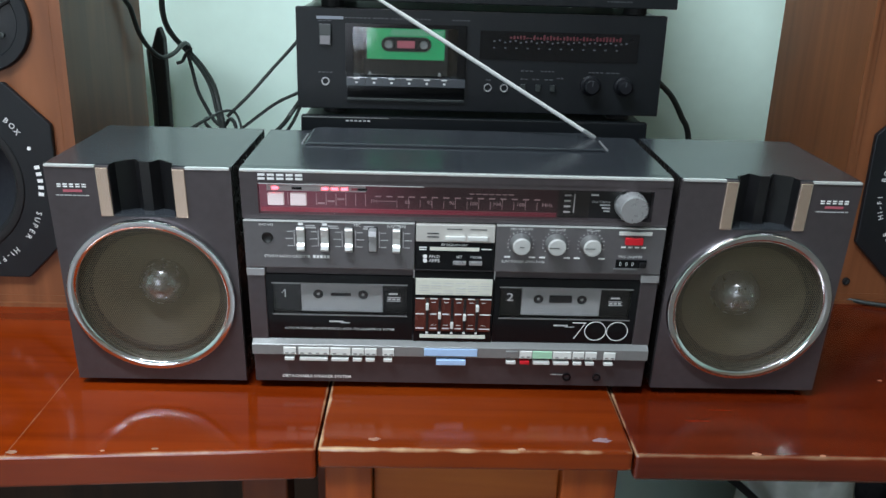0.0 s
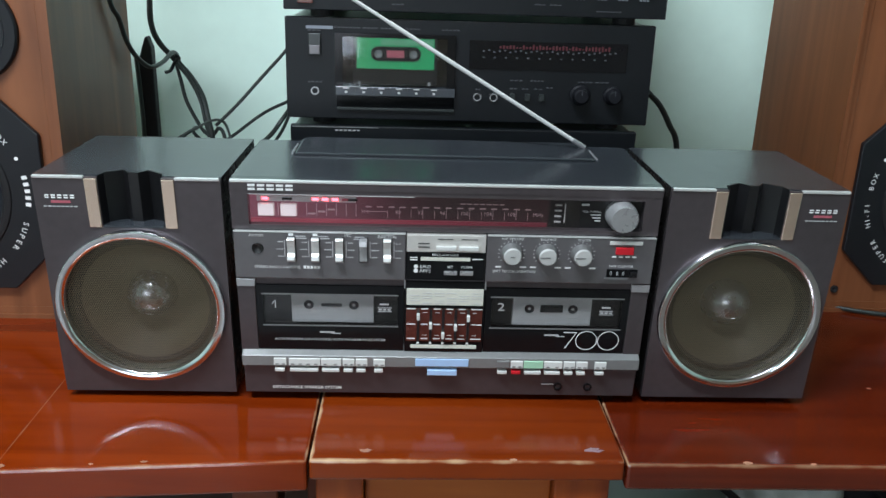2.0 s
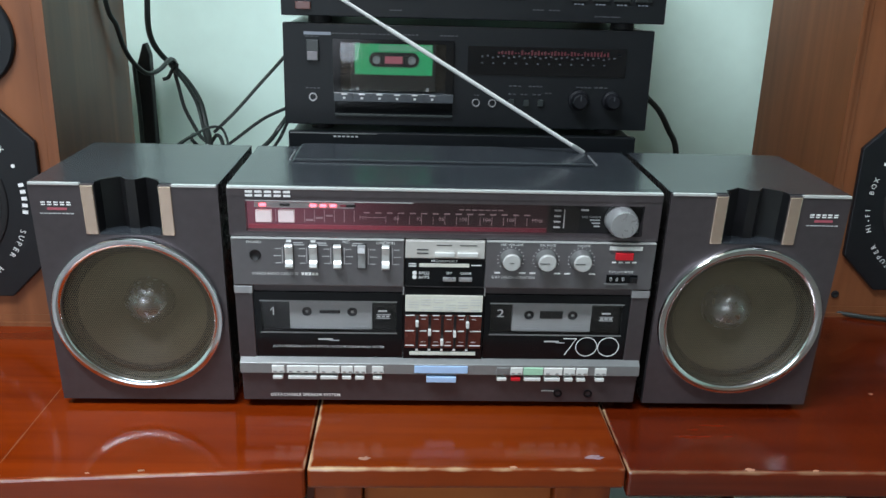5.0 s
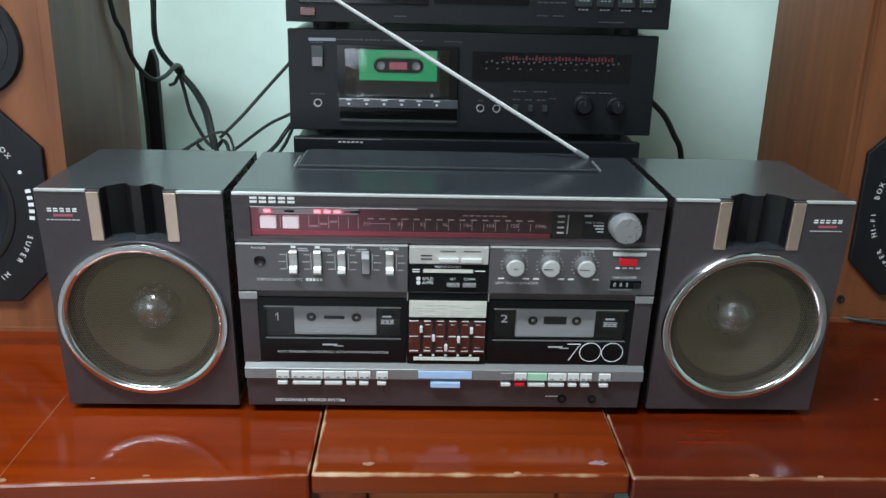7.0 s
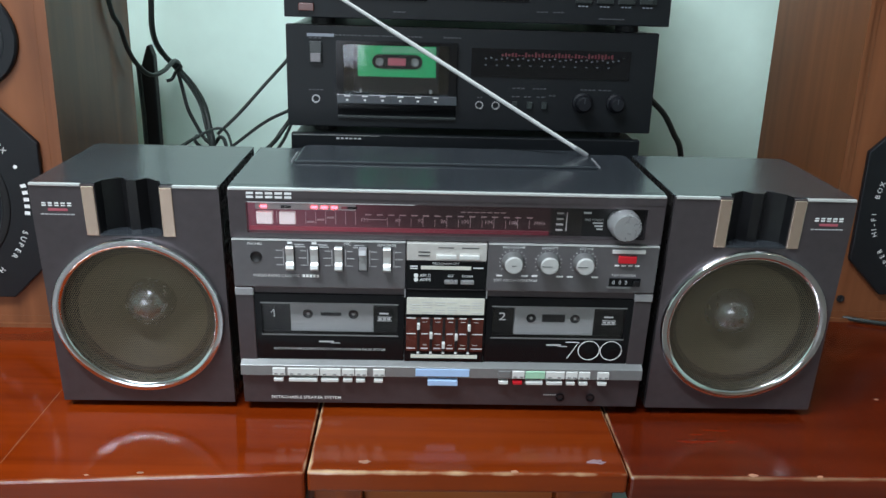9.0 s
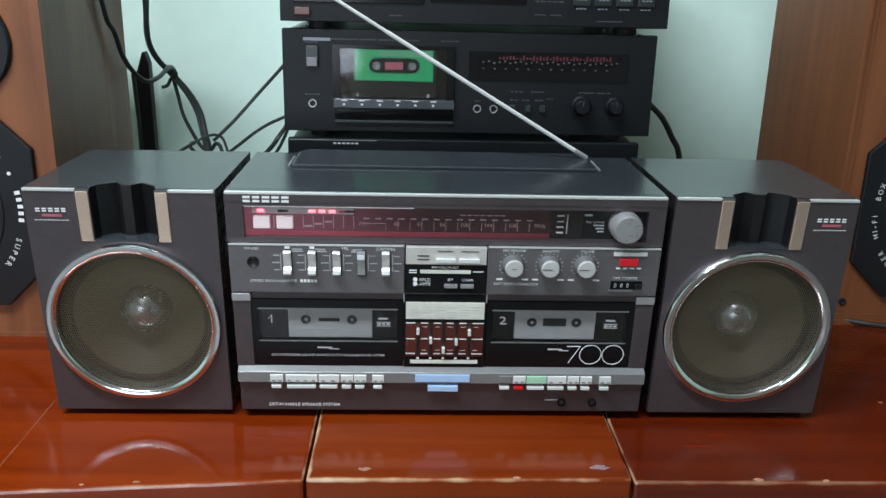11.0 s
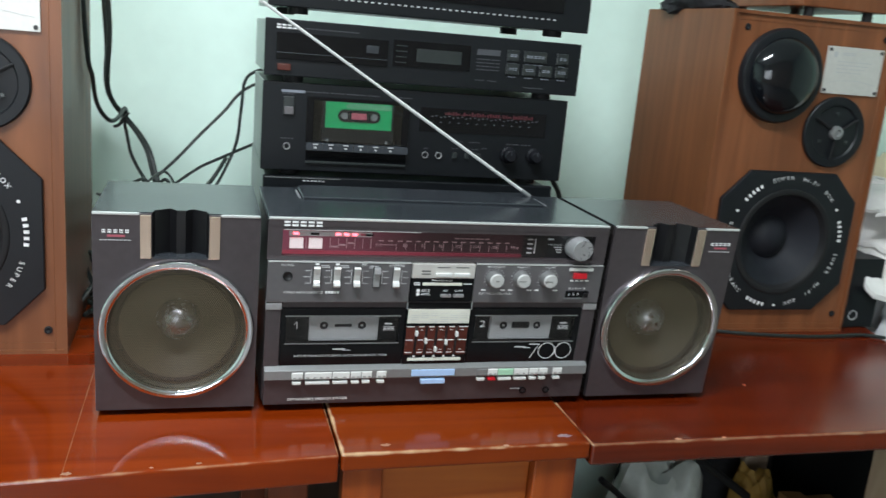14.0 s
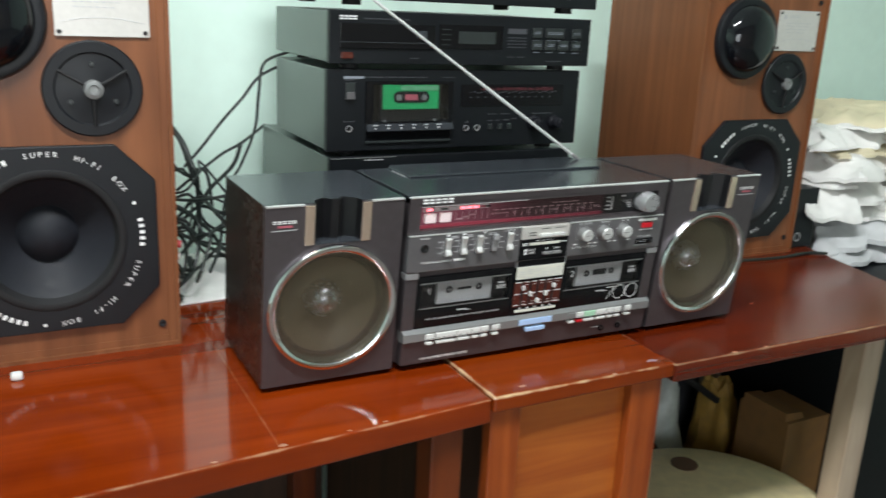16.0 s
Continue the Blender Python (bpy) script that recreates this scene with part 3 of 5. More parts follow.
    box(lx + 0.005, lx + 0.022, y0 - 0.0004, y0, 0.9552, 0.9576, sub)
    part("badge", sub, "ink_red", t, "red badge")
    sub = bmesh.new()
    for i in range(8):
        box(lx - 0.002 + i * 0.0038, lx + 0.001 + i * 0.0038, y0 - 0.0004, y0, 0.9515, 0.9524, sub)
    part("fine_print", sub, "ink_dim", t)
    for a in (x0 + 0.012, x1 - 0.03):
        part("foot", box(a, a + 0.018, y0 + 0.012, y0 + 0.03, Z0 - 0.001, Z0 + 0.0065), "rubber", t)
        part("foot", box(a, a + 0.018, y1 - 0.03, y1 - 0.012, Z0 - 0.001, Z0 + 0.0065), "rubber", t)
    return t


speakers = [speaker_box(-1), speaker_box(1)]

st = thing("portable_stereo", "dark grey double-cassette radio with silver controls on the table", "radio cassette player")
body = box(-0.195, 0.195, 0.012, 0.17, Z0 + 0.006, 0.972)
part("body", body, "shell", st, bevel=0.0015)
part("top_panel", prism([(0.0, 0.9775), (0.0035, 0.981), (0.012, 0.9815), (0.17, 0.9815), (0.17, 0.972), (0.012, 0.972), (0.0, 0.972)], -0.196, 0.196, "x"), "shell_top", st, bevel=0.0006)
part("front_edge", box(-0.1955, 0.1955, -0.0014, 0.003, 0.9785, 0.9812), "edge_silver", st, "bright silver front edge", bevel=0.0007)
# tuner section
tuner = bmesh.new()
box(-0.196, 0.196, 0.0, 0.012, 0.9675, 0.972, tuner)
box(-0.196, 0.196, -0.0006, 0.012, 0.972, 0.979, tuner)
box(-0.196, -0.1805, 0.0, 0.012, 0.938, 0.9675, tuner)
box(0.1805, 0.196, 0.0, 0.012, 0.938, 0.9675, tuner)
box(-0.196, 0.196, 0.0, 0.012, 0.9335, 0.938, tuner)
part("tuner_frame", tuner, "shell", st)
part("dial_back", box(-0.1805, 0.094, 0.0085, 0.0115, 0.938, 0.9675), "dial", st, "dark smoked tuning dial")
part("dial_end", box(0.094, 0.1805, 0.0085, 0.0115, 0.938, 0.9675), "dial_dark", st, "black dial end")
part("dial_lamp", box(-0.1795, 0.093, 0.0065, 0.0085, 0.9386, 0.9425), "glow", st, "red lit line under the dial")
part("dial_lamp", box(-0.1795, -0.083, 0.0072, 0.0085, 0.9655, 0.9672), "glow", st, "red lit line over the dial")
part("meter_bar", box(-0.1735, -0.0835, 0.0068, 0.0085, 0.959, 0.9645), "ink_dim", st, "grey level meter strip")
for a in (-0.166, -0.1205, -0.1115, -0.1025, -0.0935):
    part("level_lamp", box(a - 0.0028, a + 0.0028, 0.0058, 0.0068, 0.9607, 0.9628), "led" if a < -0.1 else "glow", st, "red lamp")
for a in (-0.146, -0.0865):
    part("level_lamp", box(a - 0.0045, a + 0.0045, 0.0058, 0.0068, 0.9607, 0.9628), "gloss_black", st, "unlit lamp")
for a in (-0.1725, -0.152):
    part("band_key", box(a, a + 0.0145, 0.0035, 0.0085, 0.9455, 0.9572), "lit_key", st, "lit pale key", bevel=0.0006)
marks = bmesh.new()
for i, a in enumerate((-0.155, -0.129, -0.120, -0.111, -0.102, -0.093, -0.084)):
    box(a, a + 0.0006, 0.0075, 0.0084, 0.9455, 0.957, marks)
for i, a in enumerate((-0.1275, -0.1185, -0.1095)):
    box(a, a + 0.0065, 0.0072, 0.0084, 0.9465 + 0.0022 * i, 0.948 + 0.0022 * i, marks)
for i in range(13):
    a = -0.055 + i * 0.0108
    box(a, a + 0.0004, 0.0078, 0.0084, 0.9445, 0.9555 if i % 2 else 0.952, marks)
for i in range(15):
    a = -0.075 + i * 0.0105
    box(a, a + 0.0055, 0.0078, 0.0084, 0.9545, 0.9556, marks)
for i in range(7):
    box(0.012 + i * 0.006, 0.0165 + i * 0.006, 0.0078, 0.0084, 0.959, 0.9598, marks)
box(-0.0725, -0.0555, 0.0078, 0.0084, 0.9502, 0.9507, marks)
part("dial_scale", marks, "ink_dial", st, "pale dial scale")
nums = bmesh.new()
for txt, a in (("FM", -0.0785), ("88", -0.0475), ("92", -0.027), ("96", -0.0065), ("100", 0.013), ("104", 0.0345), ("108", 0.0565), ("MHz", 0.0795)):
    letters(txt, 0.0036, 0, nums, a, 0.9485, 0.0072, 0)
part("dial_numbers", nums, "ink_dial", st, "pale dial numbers")
side = bmesh.new()
box(0.1085, 0.1092, 0.006, 0.0085, 0.9435, 0.9615, side)
for i in range(4):
    box(0.0995, 0.1055, 0.006, 0.0085, 0.9435 + 0.0055 * i, 0.9447 + 0.0055 * i, side)
letters("FINE TUNING", 0.0022, 0.017, side, 0.1255, 0.9535, 0.0075)
for i in range(3):
    box(0.133 + 0.002 * i, 0.1425, 0.007, 0.0085, 0.951 - 0.003 * i, 0.952 - 0.003 * i, side)
box(0.124, 0.131, 0.007, 0.0085, 0.9605, 0.9622, side)
part("tuner_print", side, "ink_dim", st)
part("dial_window", box(-0.18, 0.122, 0.0012, 0.0022, 0.9383, 0.9672), "dial_pane", st, "clear dial window").visible_shadow = False
part("tuning_knob", lathe([(0.0142, 0.008), (0.0142, -0.005), (0.0136, -0.0062), (0.0136, -0.0070), (0.0131, -0.0078), (0.0131, -0.0125), (0.0121, -0.0142), (0.0, -0.0145)], 0.1602, 0.9532, 48),
     "silver", st, "large silver tuning knob", smooth=True)

part("window_edge", box(-0.1795, -0.03, -0.0006, 0.001, 0.9672, 0.9678), "edge_silver", st)

# control panel
ctl = bmesh.new()
box(-0.195, -0.0375, -0.0035, 0.012, 0.885, 0.9325, ctl)
box(0.0375, 0.195, -0.0035, 0.012, 0.885, 0.9325, ctl)
part("control_panel", ctl, "panel", st, bevel=0.0008)
for a, b in ((-0.1945, -0.038), (0.038, 0.1945)):
    part("panel_edge", box(a, b, -0.0042, -0.0005, 0.9317, 0.9328), "edge_silver", st, "bright panel edge")
part("phones_socket", lathe([(0.0056, -0.0034), (0.0052, -0.0044), (0.0042, -0.0042), (0.003, -0.0036), (0.0, -0.0036)], -0.1735, 0.9155, 24), "black", st, "black phones socket", smooth=True)
SADDLE = [(-0.004, 0.9035), (-0.0085, 0.904), (-0.0105, 0.9062), (-0.0085, 0.9095), (-0.0062, 0.912), (-0.0068, 0.918), (-0.0088, 0.9255), (-0.0075, 0.927), (-0.004, 0.9275)]
for i, (a, up) in enumerate(((-0.1425, 2), (-0.1205, 2), (-0.0985, 1), (-0.0765, 0), (-0.0545, 1))):
    sw = part("slide_switch", box(a - 0.0042, a + 0.0042, -0.0042, -0.0034, 0.903, 0.928), "black", st)
    part("switch_knob", prism(SADDLE if up else [(-0.004, 0.9035), (-0.006, 0.9045), (-0.006, 0.919), (-0.0105, 0.9205), (-0.009, 0.926), (-0.004, 0.9275)], a - 0.0036, a + 0.0036, "x"),
         "knob_silver" if up else "silver", sw, "silver switch knob", bevel=0.0004)
prt = bmesh.new()
letters("PHONES", 0.0024, 0.013, prt, -0.1805, 0.9275, -0.004)
letters("FUNCTION", 0.003, 0.0165, prt, -0.063, 0.9278, -0.004)
letters("MIC", 0.003, 0.006, prt, -0.0935, 0.9285, -0.004)
for a in (-0.1425, -0.1205):
    box(a - 0.0022, a + 0.0022, -0.004, -0.0036, 0.9288, 0.9312, prt)
letters("STEREO RADIO CASSETTE", 0.0026, 0.042, prt, -0.177, 0.8958, -0.004)
for i in range(5):
    box(-0.132 + 0.0032 * i, -0.1296 + 0.0032 * i, -0.004, -0.0036, 0.8958, 0.8986, prt)
letters("MIC VOLUME", 0.0022, 0.0205, prt, 0.051, 0.9285, -0.004)
letters("BALANCE", 0.0022, 0.0145, prt, 0.087, 0.9285, -0.004)
letters("VOLUME", 0.0022, 0.0125, prt, 0.121, 0.9285, -0.004)
letters("SOFT TOUCH OPERATION", 0.0026, 0.04, prt, 0.044, 0.8952, -0.004)
letters("TAPE COUNTER", 0.0022, 0.023, prt, 0.153, 0.9025, -0.004)
for kx in (0.0608, 0.0935, 0.1262):
    for k in range(15):
        g = radians(-38 + k * 256 / 14)
        u, w = math.cos(g), math.sin(g)
        r0, r1 = 0.0114, 0.0114 + (0.0016 if k % 2 else 0.0011)
        n = Vector((-w, 0, u)) * 0.0003
        p, q = Vector((kx + r0 * u, -0.0038, 0.915 + r0 * w)), Vector((kx + r1 * u, -0.0038, 0.915 + r1 * w))
        prt.faces.new([prt.verts.new(c) for c in (p - n, q - n, q + n, p + n)])
    box(kx - 0.0145, kx - 0.009, -0.004, -0.0036, 0.9003, 0.9018, prt)
    box(kx + 0.0085, kx + 0.0145, -0.004, -0.0036, 0.9003, 0.9018, prt)
part("panel_print", prt, "ink", st, "fine white panel lettering")
pr2 = bmesh.new()
for a, s in ((-0.1425, -1), (-0.1205, -1), (-0.0985, -1), (-0.0985, 1), (-0.0765, 1), (-0.0545, 1)):
    box(a + s * 0.0062 - 0.0003, a + s * 0.0062 + 0.0003, -0.004, -0.0036, 0.9075, 0.924, pr2)
    for k in range(3):
        z = 0.9075 + k * 0.0072
        u0, u1 = sorted((a + s * 0.0075, a + s * (0.0125 + 0.0015 * (k % 2))))
        bars(3, u0, u1, z, z + 0.0008, -0.0037, 0.25, pr2)
for a in (-0.134, -0.113, -0.08):
    box(a - 0.0045, a + 0.0045, -0.004, -0.0036, 0.9278, 0.9288, pr2)
    box(a - 0.0055, a + 0.0055, -0.004, -0.0036, 0.9258, 0.9268, pr2)
part("switch_print", pr2, "ink_dim", st)
for i, kx in enumerate((0.0608, 0.0935, 0.1262)):
    kb = part("rotary_knob", lathe([(0.0104, -0.0034), (0.0104, -0.0052), (0.0092, -0.0068), (0.0087, -0.0125), (0.0083, -0.0130)], kx, 0.915, 40), "knob_skirt", st, "silver rotary knob", smooth=True)
    part("knob_cap", lathe([(0.0084, -0.0128), (0.0082, -0.0142), (0.0074, -0.0152), (0.0, -0.0154)], kx, 0.915, 40), "knob_silver", kb, "pale silver knob face", smooth=True)
    part("pointer", box(kx - (0.0074 if i else 0.002), kx + 0.002, -0.0158, -0.0152, 0.9147, 0.9153), "ink_dark", kb)
part("counter_window", box(0.1515, 0.1805, -0.0048, -0.0034, 0.8925, 0.9005), "gloss_black", st, "black tape counter window")
part("counter_edge", box(0.150, 0.172, -0.0055, -0.0034, 0.8905, 0.8918), "strip", st)
dg = bmesh.new()
for i in range(3):
    letters("0", 0.0042, 0.0022, dg, 0.1545 + 0.0058 * i, 0.8945, -0.0051)
part("counter_digits", dg, "ink_dim", st)
part("counter_button", box(0.174, 0.1795, -0.0075, -0.0034, 0.8935, 0.8985), "black", st, bevel=0.0006)
part("power_bar", box(0.1515, 0.182, -0.005, -0.0034, 0.9258, 0.9292), "white", st, "pale bar")
part("record_switch", box(0.1575, 0.174, -0.0075, -0.0034, 0.9165, 0.9235), "red", st, "red slide switch", bevel=0.0006)
part("fine_print", bars(4, 0.155, 0.178, 0.9125, 0.914, -0.0036), "ink", st)

# program panel in the middle
part("program_panel", box(-0.0365, 0.0365, -0.0045, 0.012, 0.915, 0.932), "plate", st, "pale silver program panel", bevel=0.0005)
part("program_panel", box(-0.0365, 0.0365, -0.0042, 0.012, 0.8865, 0.9145), "gloss_black", st, "black program panel")
for a in (-0.0095, 0.0115):
    part("program_key", box(a, a + 0.0185, -0.0075, -0.0045, 0.9175, 0.9215), "white", st, bevel=0.0005)
part("program_meter", box(-0.0235, 0.0225, -0.0052, -0.004, 0.9065, 0.9098), "cream", st, "pale segmented strip")
pp = bmesh.new()
letters("PROGRAM-SET", 0.0022, 0.0245, pp, -0.0128, 0.9113, -0.0046)
letters("APLD", 0.0031, 0.0105, pp, -0.0245, 0.8985, -0.0046)
letters("APPS", 0.0031, 0.0105, pp, -0.0245, 0.8942, -0.0046)
letters("SET", 0.0023, 0.0055, pp, 0.0015, 0.899, -0.0046)
letters("CLEAR", 0.0023, 0.0105, pp, 0.0145, 0.899, -0.0046)
for z in (0.9, 0.8957):
    lathe([(0.0, -0.0046), (0.0021, -0.0045), (0.0021, -0.004)], -0.0278, z, 16, pp)
for k in range(2):
    box(-0.0335, -0.0265, -0.0046, -0.004, 0.9065 + 0.0022 * k, 0.9075 + 0.0022 * k, pp)
box(0.0245, 0.034, -0.0046, -0.004, 0.9078, 0.9088, pp)
part("program_print", pp, "ink", st, "white lettering")
pd = bmesh.new()
box(-0.008, 0.006, -0.0049, -0.0044, 0.9278, 0.9286, pd)
box(0.0135, 0.029, -0.0049, -0.0044, 0.9278, 0.9286, pd)
for z in (0.9195, 0.923):
    box(-0.026, -0.0155, -0.0049, -0.0044, z, z + 0.0012, pd)
part("program_print", pd, "ink_dark", st)
for a in (-0.0015, 0.0135):
    part("program_key", box(a, a + 0.0122, -0.0075, -0.004, 0.8925, 0.8962), "silver", st, bevel=0.0006)

# cassette section
low = bmesh.new()
box(-0.195, -0.1785, -0.0015, 0.012, 0.8065, 0.876, low)
box(0.1785, 0.195, -0.0015, 0.012, 0.8065, 0.876, low)
box(-0.1785, 0.1785, 0.0005, 0.012, 0.8775, 0.8845, low)
part("side_pillar", low, "shell", st, bevel=0.0006)
for a, b in ((-0.1952, -0.178), (0.178, 0.1952)):
    part("pillar_cap", box(a, b, -0.003, 0.012, 0.876, 0.8838), "silver", st, "silver cap", bevel=0.0006)


def cassette_door(x0, x1):
    d = part("cassette_door", box(x0, x1, -0.001, 0.0, 0.8075, 0.8335), "gloss_black", st, "gloss black cassette door")
    fr = bmesh.new()
    box(x0, x1, -0.001, 0.012, 0.8685, 0.8772, fr)
    box(x0, x0 + 0.006, -0.001, 0.012, 0.8335, 0.8685, fr)
    box(x1 - 0.006, x1, -0.001, 0.012, 0.8335, 0.8685, fr)
    part("door_frame", fr, "gloss_black", d)
    part("door_well", box(x0, x1, 0.0105, 0.0118, 0.8335, 0.8685), "black", d)
    for z in (0.8678, 0.8342):
        part("door_trim", box(x0 + 0.005, x1 - 0.005, -0.0014, -0.0008, z - 0.0006, z + 0.0006), "strip", d)
    part("door_window", box(x0 + 0.006, x1 - 0.006, 0.0002, 0.001, 0.8335, 0.8685), "pane", d, "clear cassette window").visible_shadow = False
    return d


def loaded_tape(x0, x1, h0, h1, zc, slot):
    """The face of a cassette seen through a door's window."""
    t = thing("cassette", "pale grey compact cassette loaded behind the window", "cassette", "cassettes in the stereo")
    part("shell", box(x0, x1, 0.0045, 0.0105, 0.8355, 0.8675), "cass", t, bevel=0.0006)
    for h in (h0, h1):
        part("hub", lathe([(0.0048, 0.0043), (0.0042, 0.0038), (0.003, 0.0044), (0.0, 0.0046)], h, zc, 20), "black", t, smooth=True)
    part("tape_window", box(*slot, 0.0040, 0.0046, zc - (0.0035 if slot[0] > 0 else 0.0016), zc + (0.0045 if slot[0] > 0 else 0.0016)), "rubber", t)
    ln = bmesh.new()
    for k in range(3):
        box(x0 + 0.003, x1 - 0.003, 0.0042, 0.0046, 0.8385 + 0.0028 * k, 0.8388 + 0.0028 * k, ln)
    part("label_lines", ln, "ink_dim", t)
    return t


cassette_door(-0.178, -0.0385)
cassette_door(0.0395, 0.178)
tapes = [loaded_tape(-0.146, -0.0675, -0.1295, -0.0865, 0.8545, (-0.1175, -0.098)),
         loaded_tape(0.067, 0.1435, 0.083, 0.1253, 0.8535, (0.0935, 0.1155))]
cp = bmesh.new()
box(-0.1608, -0.1599, -0.0014, -0.0011, 0.8530, 0.8612, cp)
cp.faces.new([cp.verts.new(c) for c in ((-0.1608, -0.0014, 0.8612), (-0.1608, -0.0014, 0.8602), (-0.1632, -0.0014, 0.8572), (-0.1638, -0.0014, 0.8574))])
letters("2", 0.0082, 0.0066, cp, 0.0515, 0.8535, -0.0012)
part("door_print", cp, "ink_dim", st)
cq = bmesh.new()
letters("AUTO PROGRAM LOCATE DEVICE / AUTO PROGRAM PAUSE SYSTEM", 0.0024, 0.1065, cq, -0.1625, 0.8181, -0.0014, thick=0.012)
for a in (-0.119, 0.099):
    box(a, a + 0.014, -0.0014, -0.001, 0.8265, 0.828, cq)
    box(a + 0.011, a + 0.02, -0.0014, -0.001, 0.8255, 0.8262, cq)
for a in (-0.0635, 0.15):
    for z in (0.8503, 0.8542):
        box(a, a + 0.0135, -0.0014, -0.001, z, z + 0.0006, cq)
    bars(3, a + 0.001, a + 0.0125, 0.8518, 0.8532, -0.0012, 0.3, cq)
    box(a + 0.002, a + 0.0105, -0.0014, -0.001, 0.8575, 0.859, cq)
part("door_print", cq, "ink_dim", st, "fine pale door lettering")
sv = bmesh.new()
box(0.1175, 0.1305, -0.0014, -0.001, 0.8302, 0.831, sv)
sv.faces.new([sv.verts.new(c) for c in ((0.1295, -0.0014, 0.8302), (0.1305, -0.0014, 0.8308), (0.1205, -0.0014, 0.8128), (0.1193, -0.0014, 0.8128))])
for c in (0.1405, 0.162):
    lathe([(0.0106, -0.0008), (0.0106, -0.0014), (0.00995, -0.0014), (0.00995, -0.0008)], c, 0.8218, 48, sv)
part("model_number", sv, "ink", st, "thin white number 700")

# equaliser
part("equaliser_panel", box(-0.0375, 0.0385, -0.002, 0.012, 0.8075, 0.8835), "gloss_black", st)
for a in (-0.0378, 0.0385):
    part("panel_tick", box(a - 0.0006, a + 0.0006, -0.003, 0.0, 0.8765, 0.885), "silver", st)
part("equaliser_label", box(-0.036, 0.037, -0.0035, -0.002, 0.8592, 0.8765), "cream", st, "cream frequency label", bevel=0.0003)
el = bmesh.new()
for k in range(5):
    for j in range(6):
        if (j * 3 + k) % 4:
            box(-0.033 + j * 0.0117, -0.0235 + j * 0.0117, -0.0038, -0.0034, 0.861 + 0.0027 * k, 0.8615 + 0.0027 * k, el)
part("label_print", el, "ink_dim", st)
part("equaliser_field", box(-0.0362, 0.0368, -0.0028, -0.002, 0.8195, 0.8552), "maroon", st, "maroon slider field")
sl = [(-0.0245, 0.8475), (-0.0125, 0.838), (-0.0005, 0.8275), (0.0115, 0.8365), (0.0235, 0.8465)]
gr = bmesh.new()
for z in (0.8545, 0.8378, 0.822):
    a = -0.0358
    for s, _ in sl + [(0.0395, 0)]:
        box(a, s - 0.0027, -0.0033, -0.0027, z, z + 0.0008, gr)
        a = s + 0.0027
for k in range(5):
    for s, _ in sl[:]:
        if k % 2 == 0:
            box(s + 0.004, s + 0.0085, -0.0031, -0.0027, 0.826 + 0.0062 * k, 0.8263 + 0.0062 * k, gr)
for s, _ in sl:
    box(s - 0.0012, s + 0.0012, -0.0031, -0.0019, 0.8165, 0.8182, gr)
part("equaliser_scale", gr, "ink", st)
for s, z in sl:
    sk = part("slider", box(s - 0.0012, s + 0.0012, -0.0034, -0.0026, 0.8195, 0.855), "black", st)
    part("slider_knob", box(s - 0.0014, s + 0.0014, -0.0085, -0.0034, z - 0.003, z + 0.003), "white", sk, "white slider knob", bevel=0.0005)
part("equaliser_strip", box(-0.0315, 0.0325, -0.0032, -0.002, 0.8118, 0.8152), "cream", st)

# key ledge and foot
part("key_ledge", prism([(-0.001, 0.8075), (-0.008, 0.8035), (-0.0085, 0.7925), (-0.004, 0.7915), (0.012, 0.7915), (0.012, 0.8075)], -0.194, 0.194, "x"), "strip", st, "silver grey key ledge", bevel=0.0005)
part("lower_panel", prism([(-0.004, 0.7912), (-0.003, 0.759), (0.012, 0.759), (0.012, 0.7912)], -0.1935, 0.1935, "x"), "shell", st, bevel=0.0008)
def key(x0, x1, top, tip):
    k = part("key", prism([(-0.008, 0.8015), (-0.0093, 0.8008), (-0.0096, 0.7935), (-0.008, 0.7928)], x0, x1, "x"), top, st, bevel=0.0003)
    part("key_tip", box(x0 + 0.0008, x1 - 0.0018, -0.0105, -0.004, 0.7868, 0.7902), tip, k, bevel=0.0006)
    d = bmesh.new()
    n = max(2, int((x1 - x0) / 0.007))
    for i in range(n):
        a = x0 + (x1 - x0) * (i + 0.25) / n
        box(a, a + 0.0032, -0.0099, -0.0094, 0.7945, 0.7957, d)
    if top not in ("green_key", "blue_key"):
        part("key_mark", d, "strip", k)
    else:
        d.free()


for a, b, c in ((-0.1635, -0.1515, "white"), (-0.1490, -0.1190, "white"), (-0.1180, -0.0985, "white"), (-0.0970, -0.0855, "white"), (-0.0845, -0.0730, "white"), (-0.0672, -0.0560, "white")):
    key(a, b, c, "white")
for a, b, c, e in ((0.0535, 0.0655, "strip", "white"), (0.0672, 0.0790, "white", "red"), (0.0800, 0.0990, "green_key", "white"), (0.1000, 0.1180, "white", "white"),
                   (0.1195, 0.1305, "white", "white"), (0.1318, 0.1430, "white", "white"), (0.1500, 0.1615, "white", "white")):
    key(a, b, c, e)
part("indicator", box(-0.0265, 0.0255, -0.0098, -0.008, 0.7945, 0.8025), "blue_key", st, "pale blue strip", bevel=0.0004)
part("key", box(-0.0145, 0.0145, -0.0108, -0.004, 0.7845, 0.7905), "blue_key", st, "pale blue key", bevel=0.0006)
lt = letters("DETACHABLE SPEAKER SYSTEM", 0.0032, 0.0675, None, -0.1665, 0.7645, -0.0045, thick=0.014)
part("lower_print", lt, "ink", st, "white lettering")
part("lower_print", bars(6, 0.100, 0.112, 0.7722, 0.7733, -0.0045), "ink_dim", st)
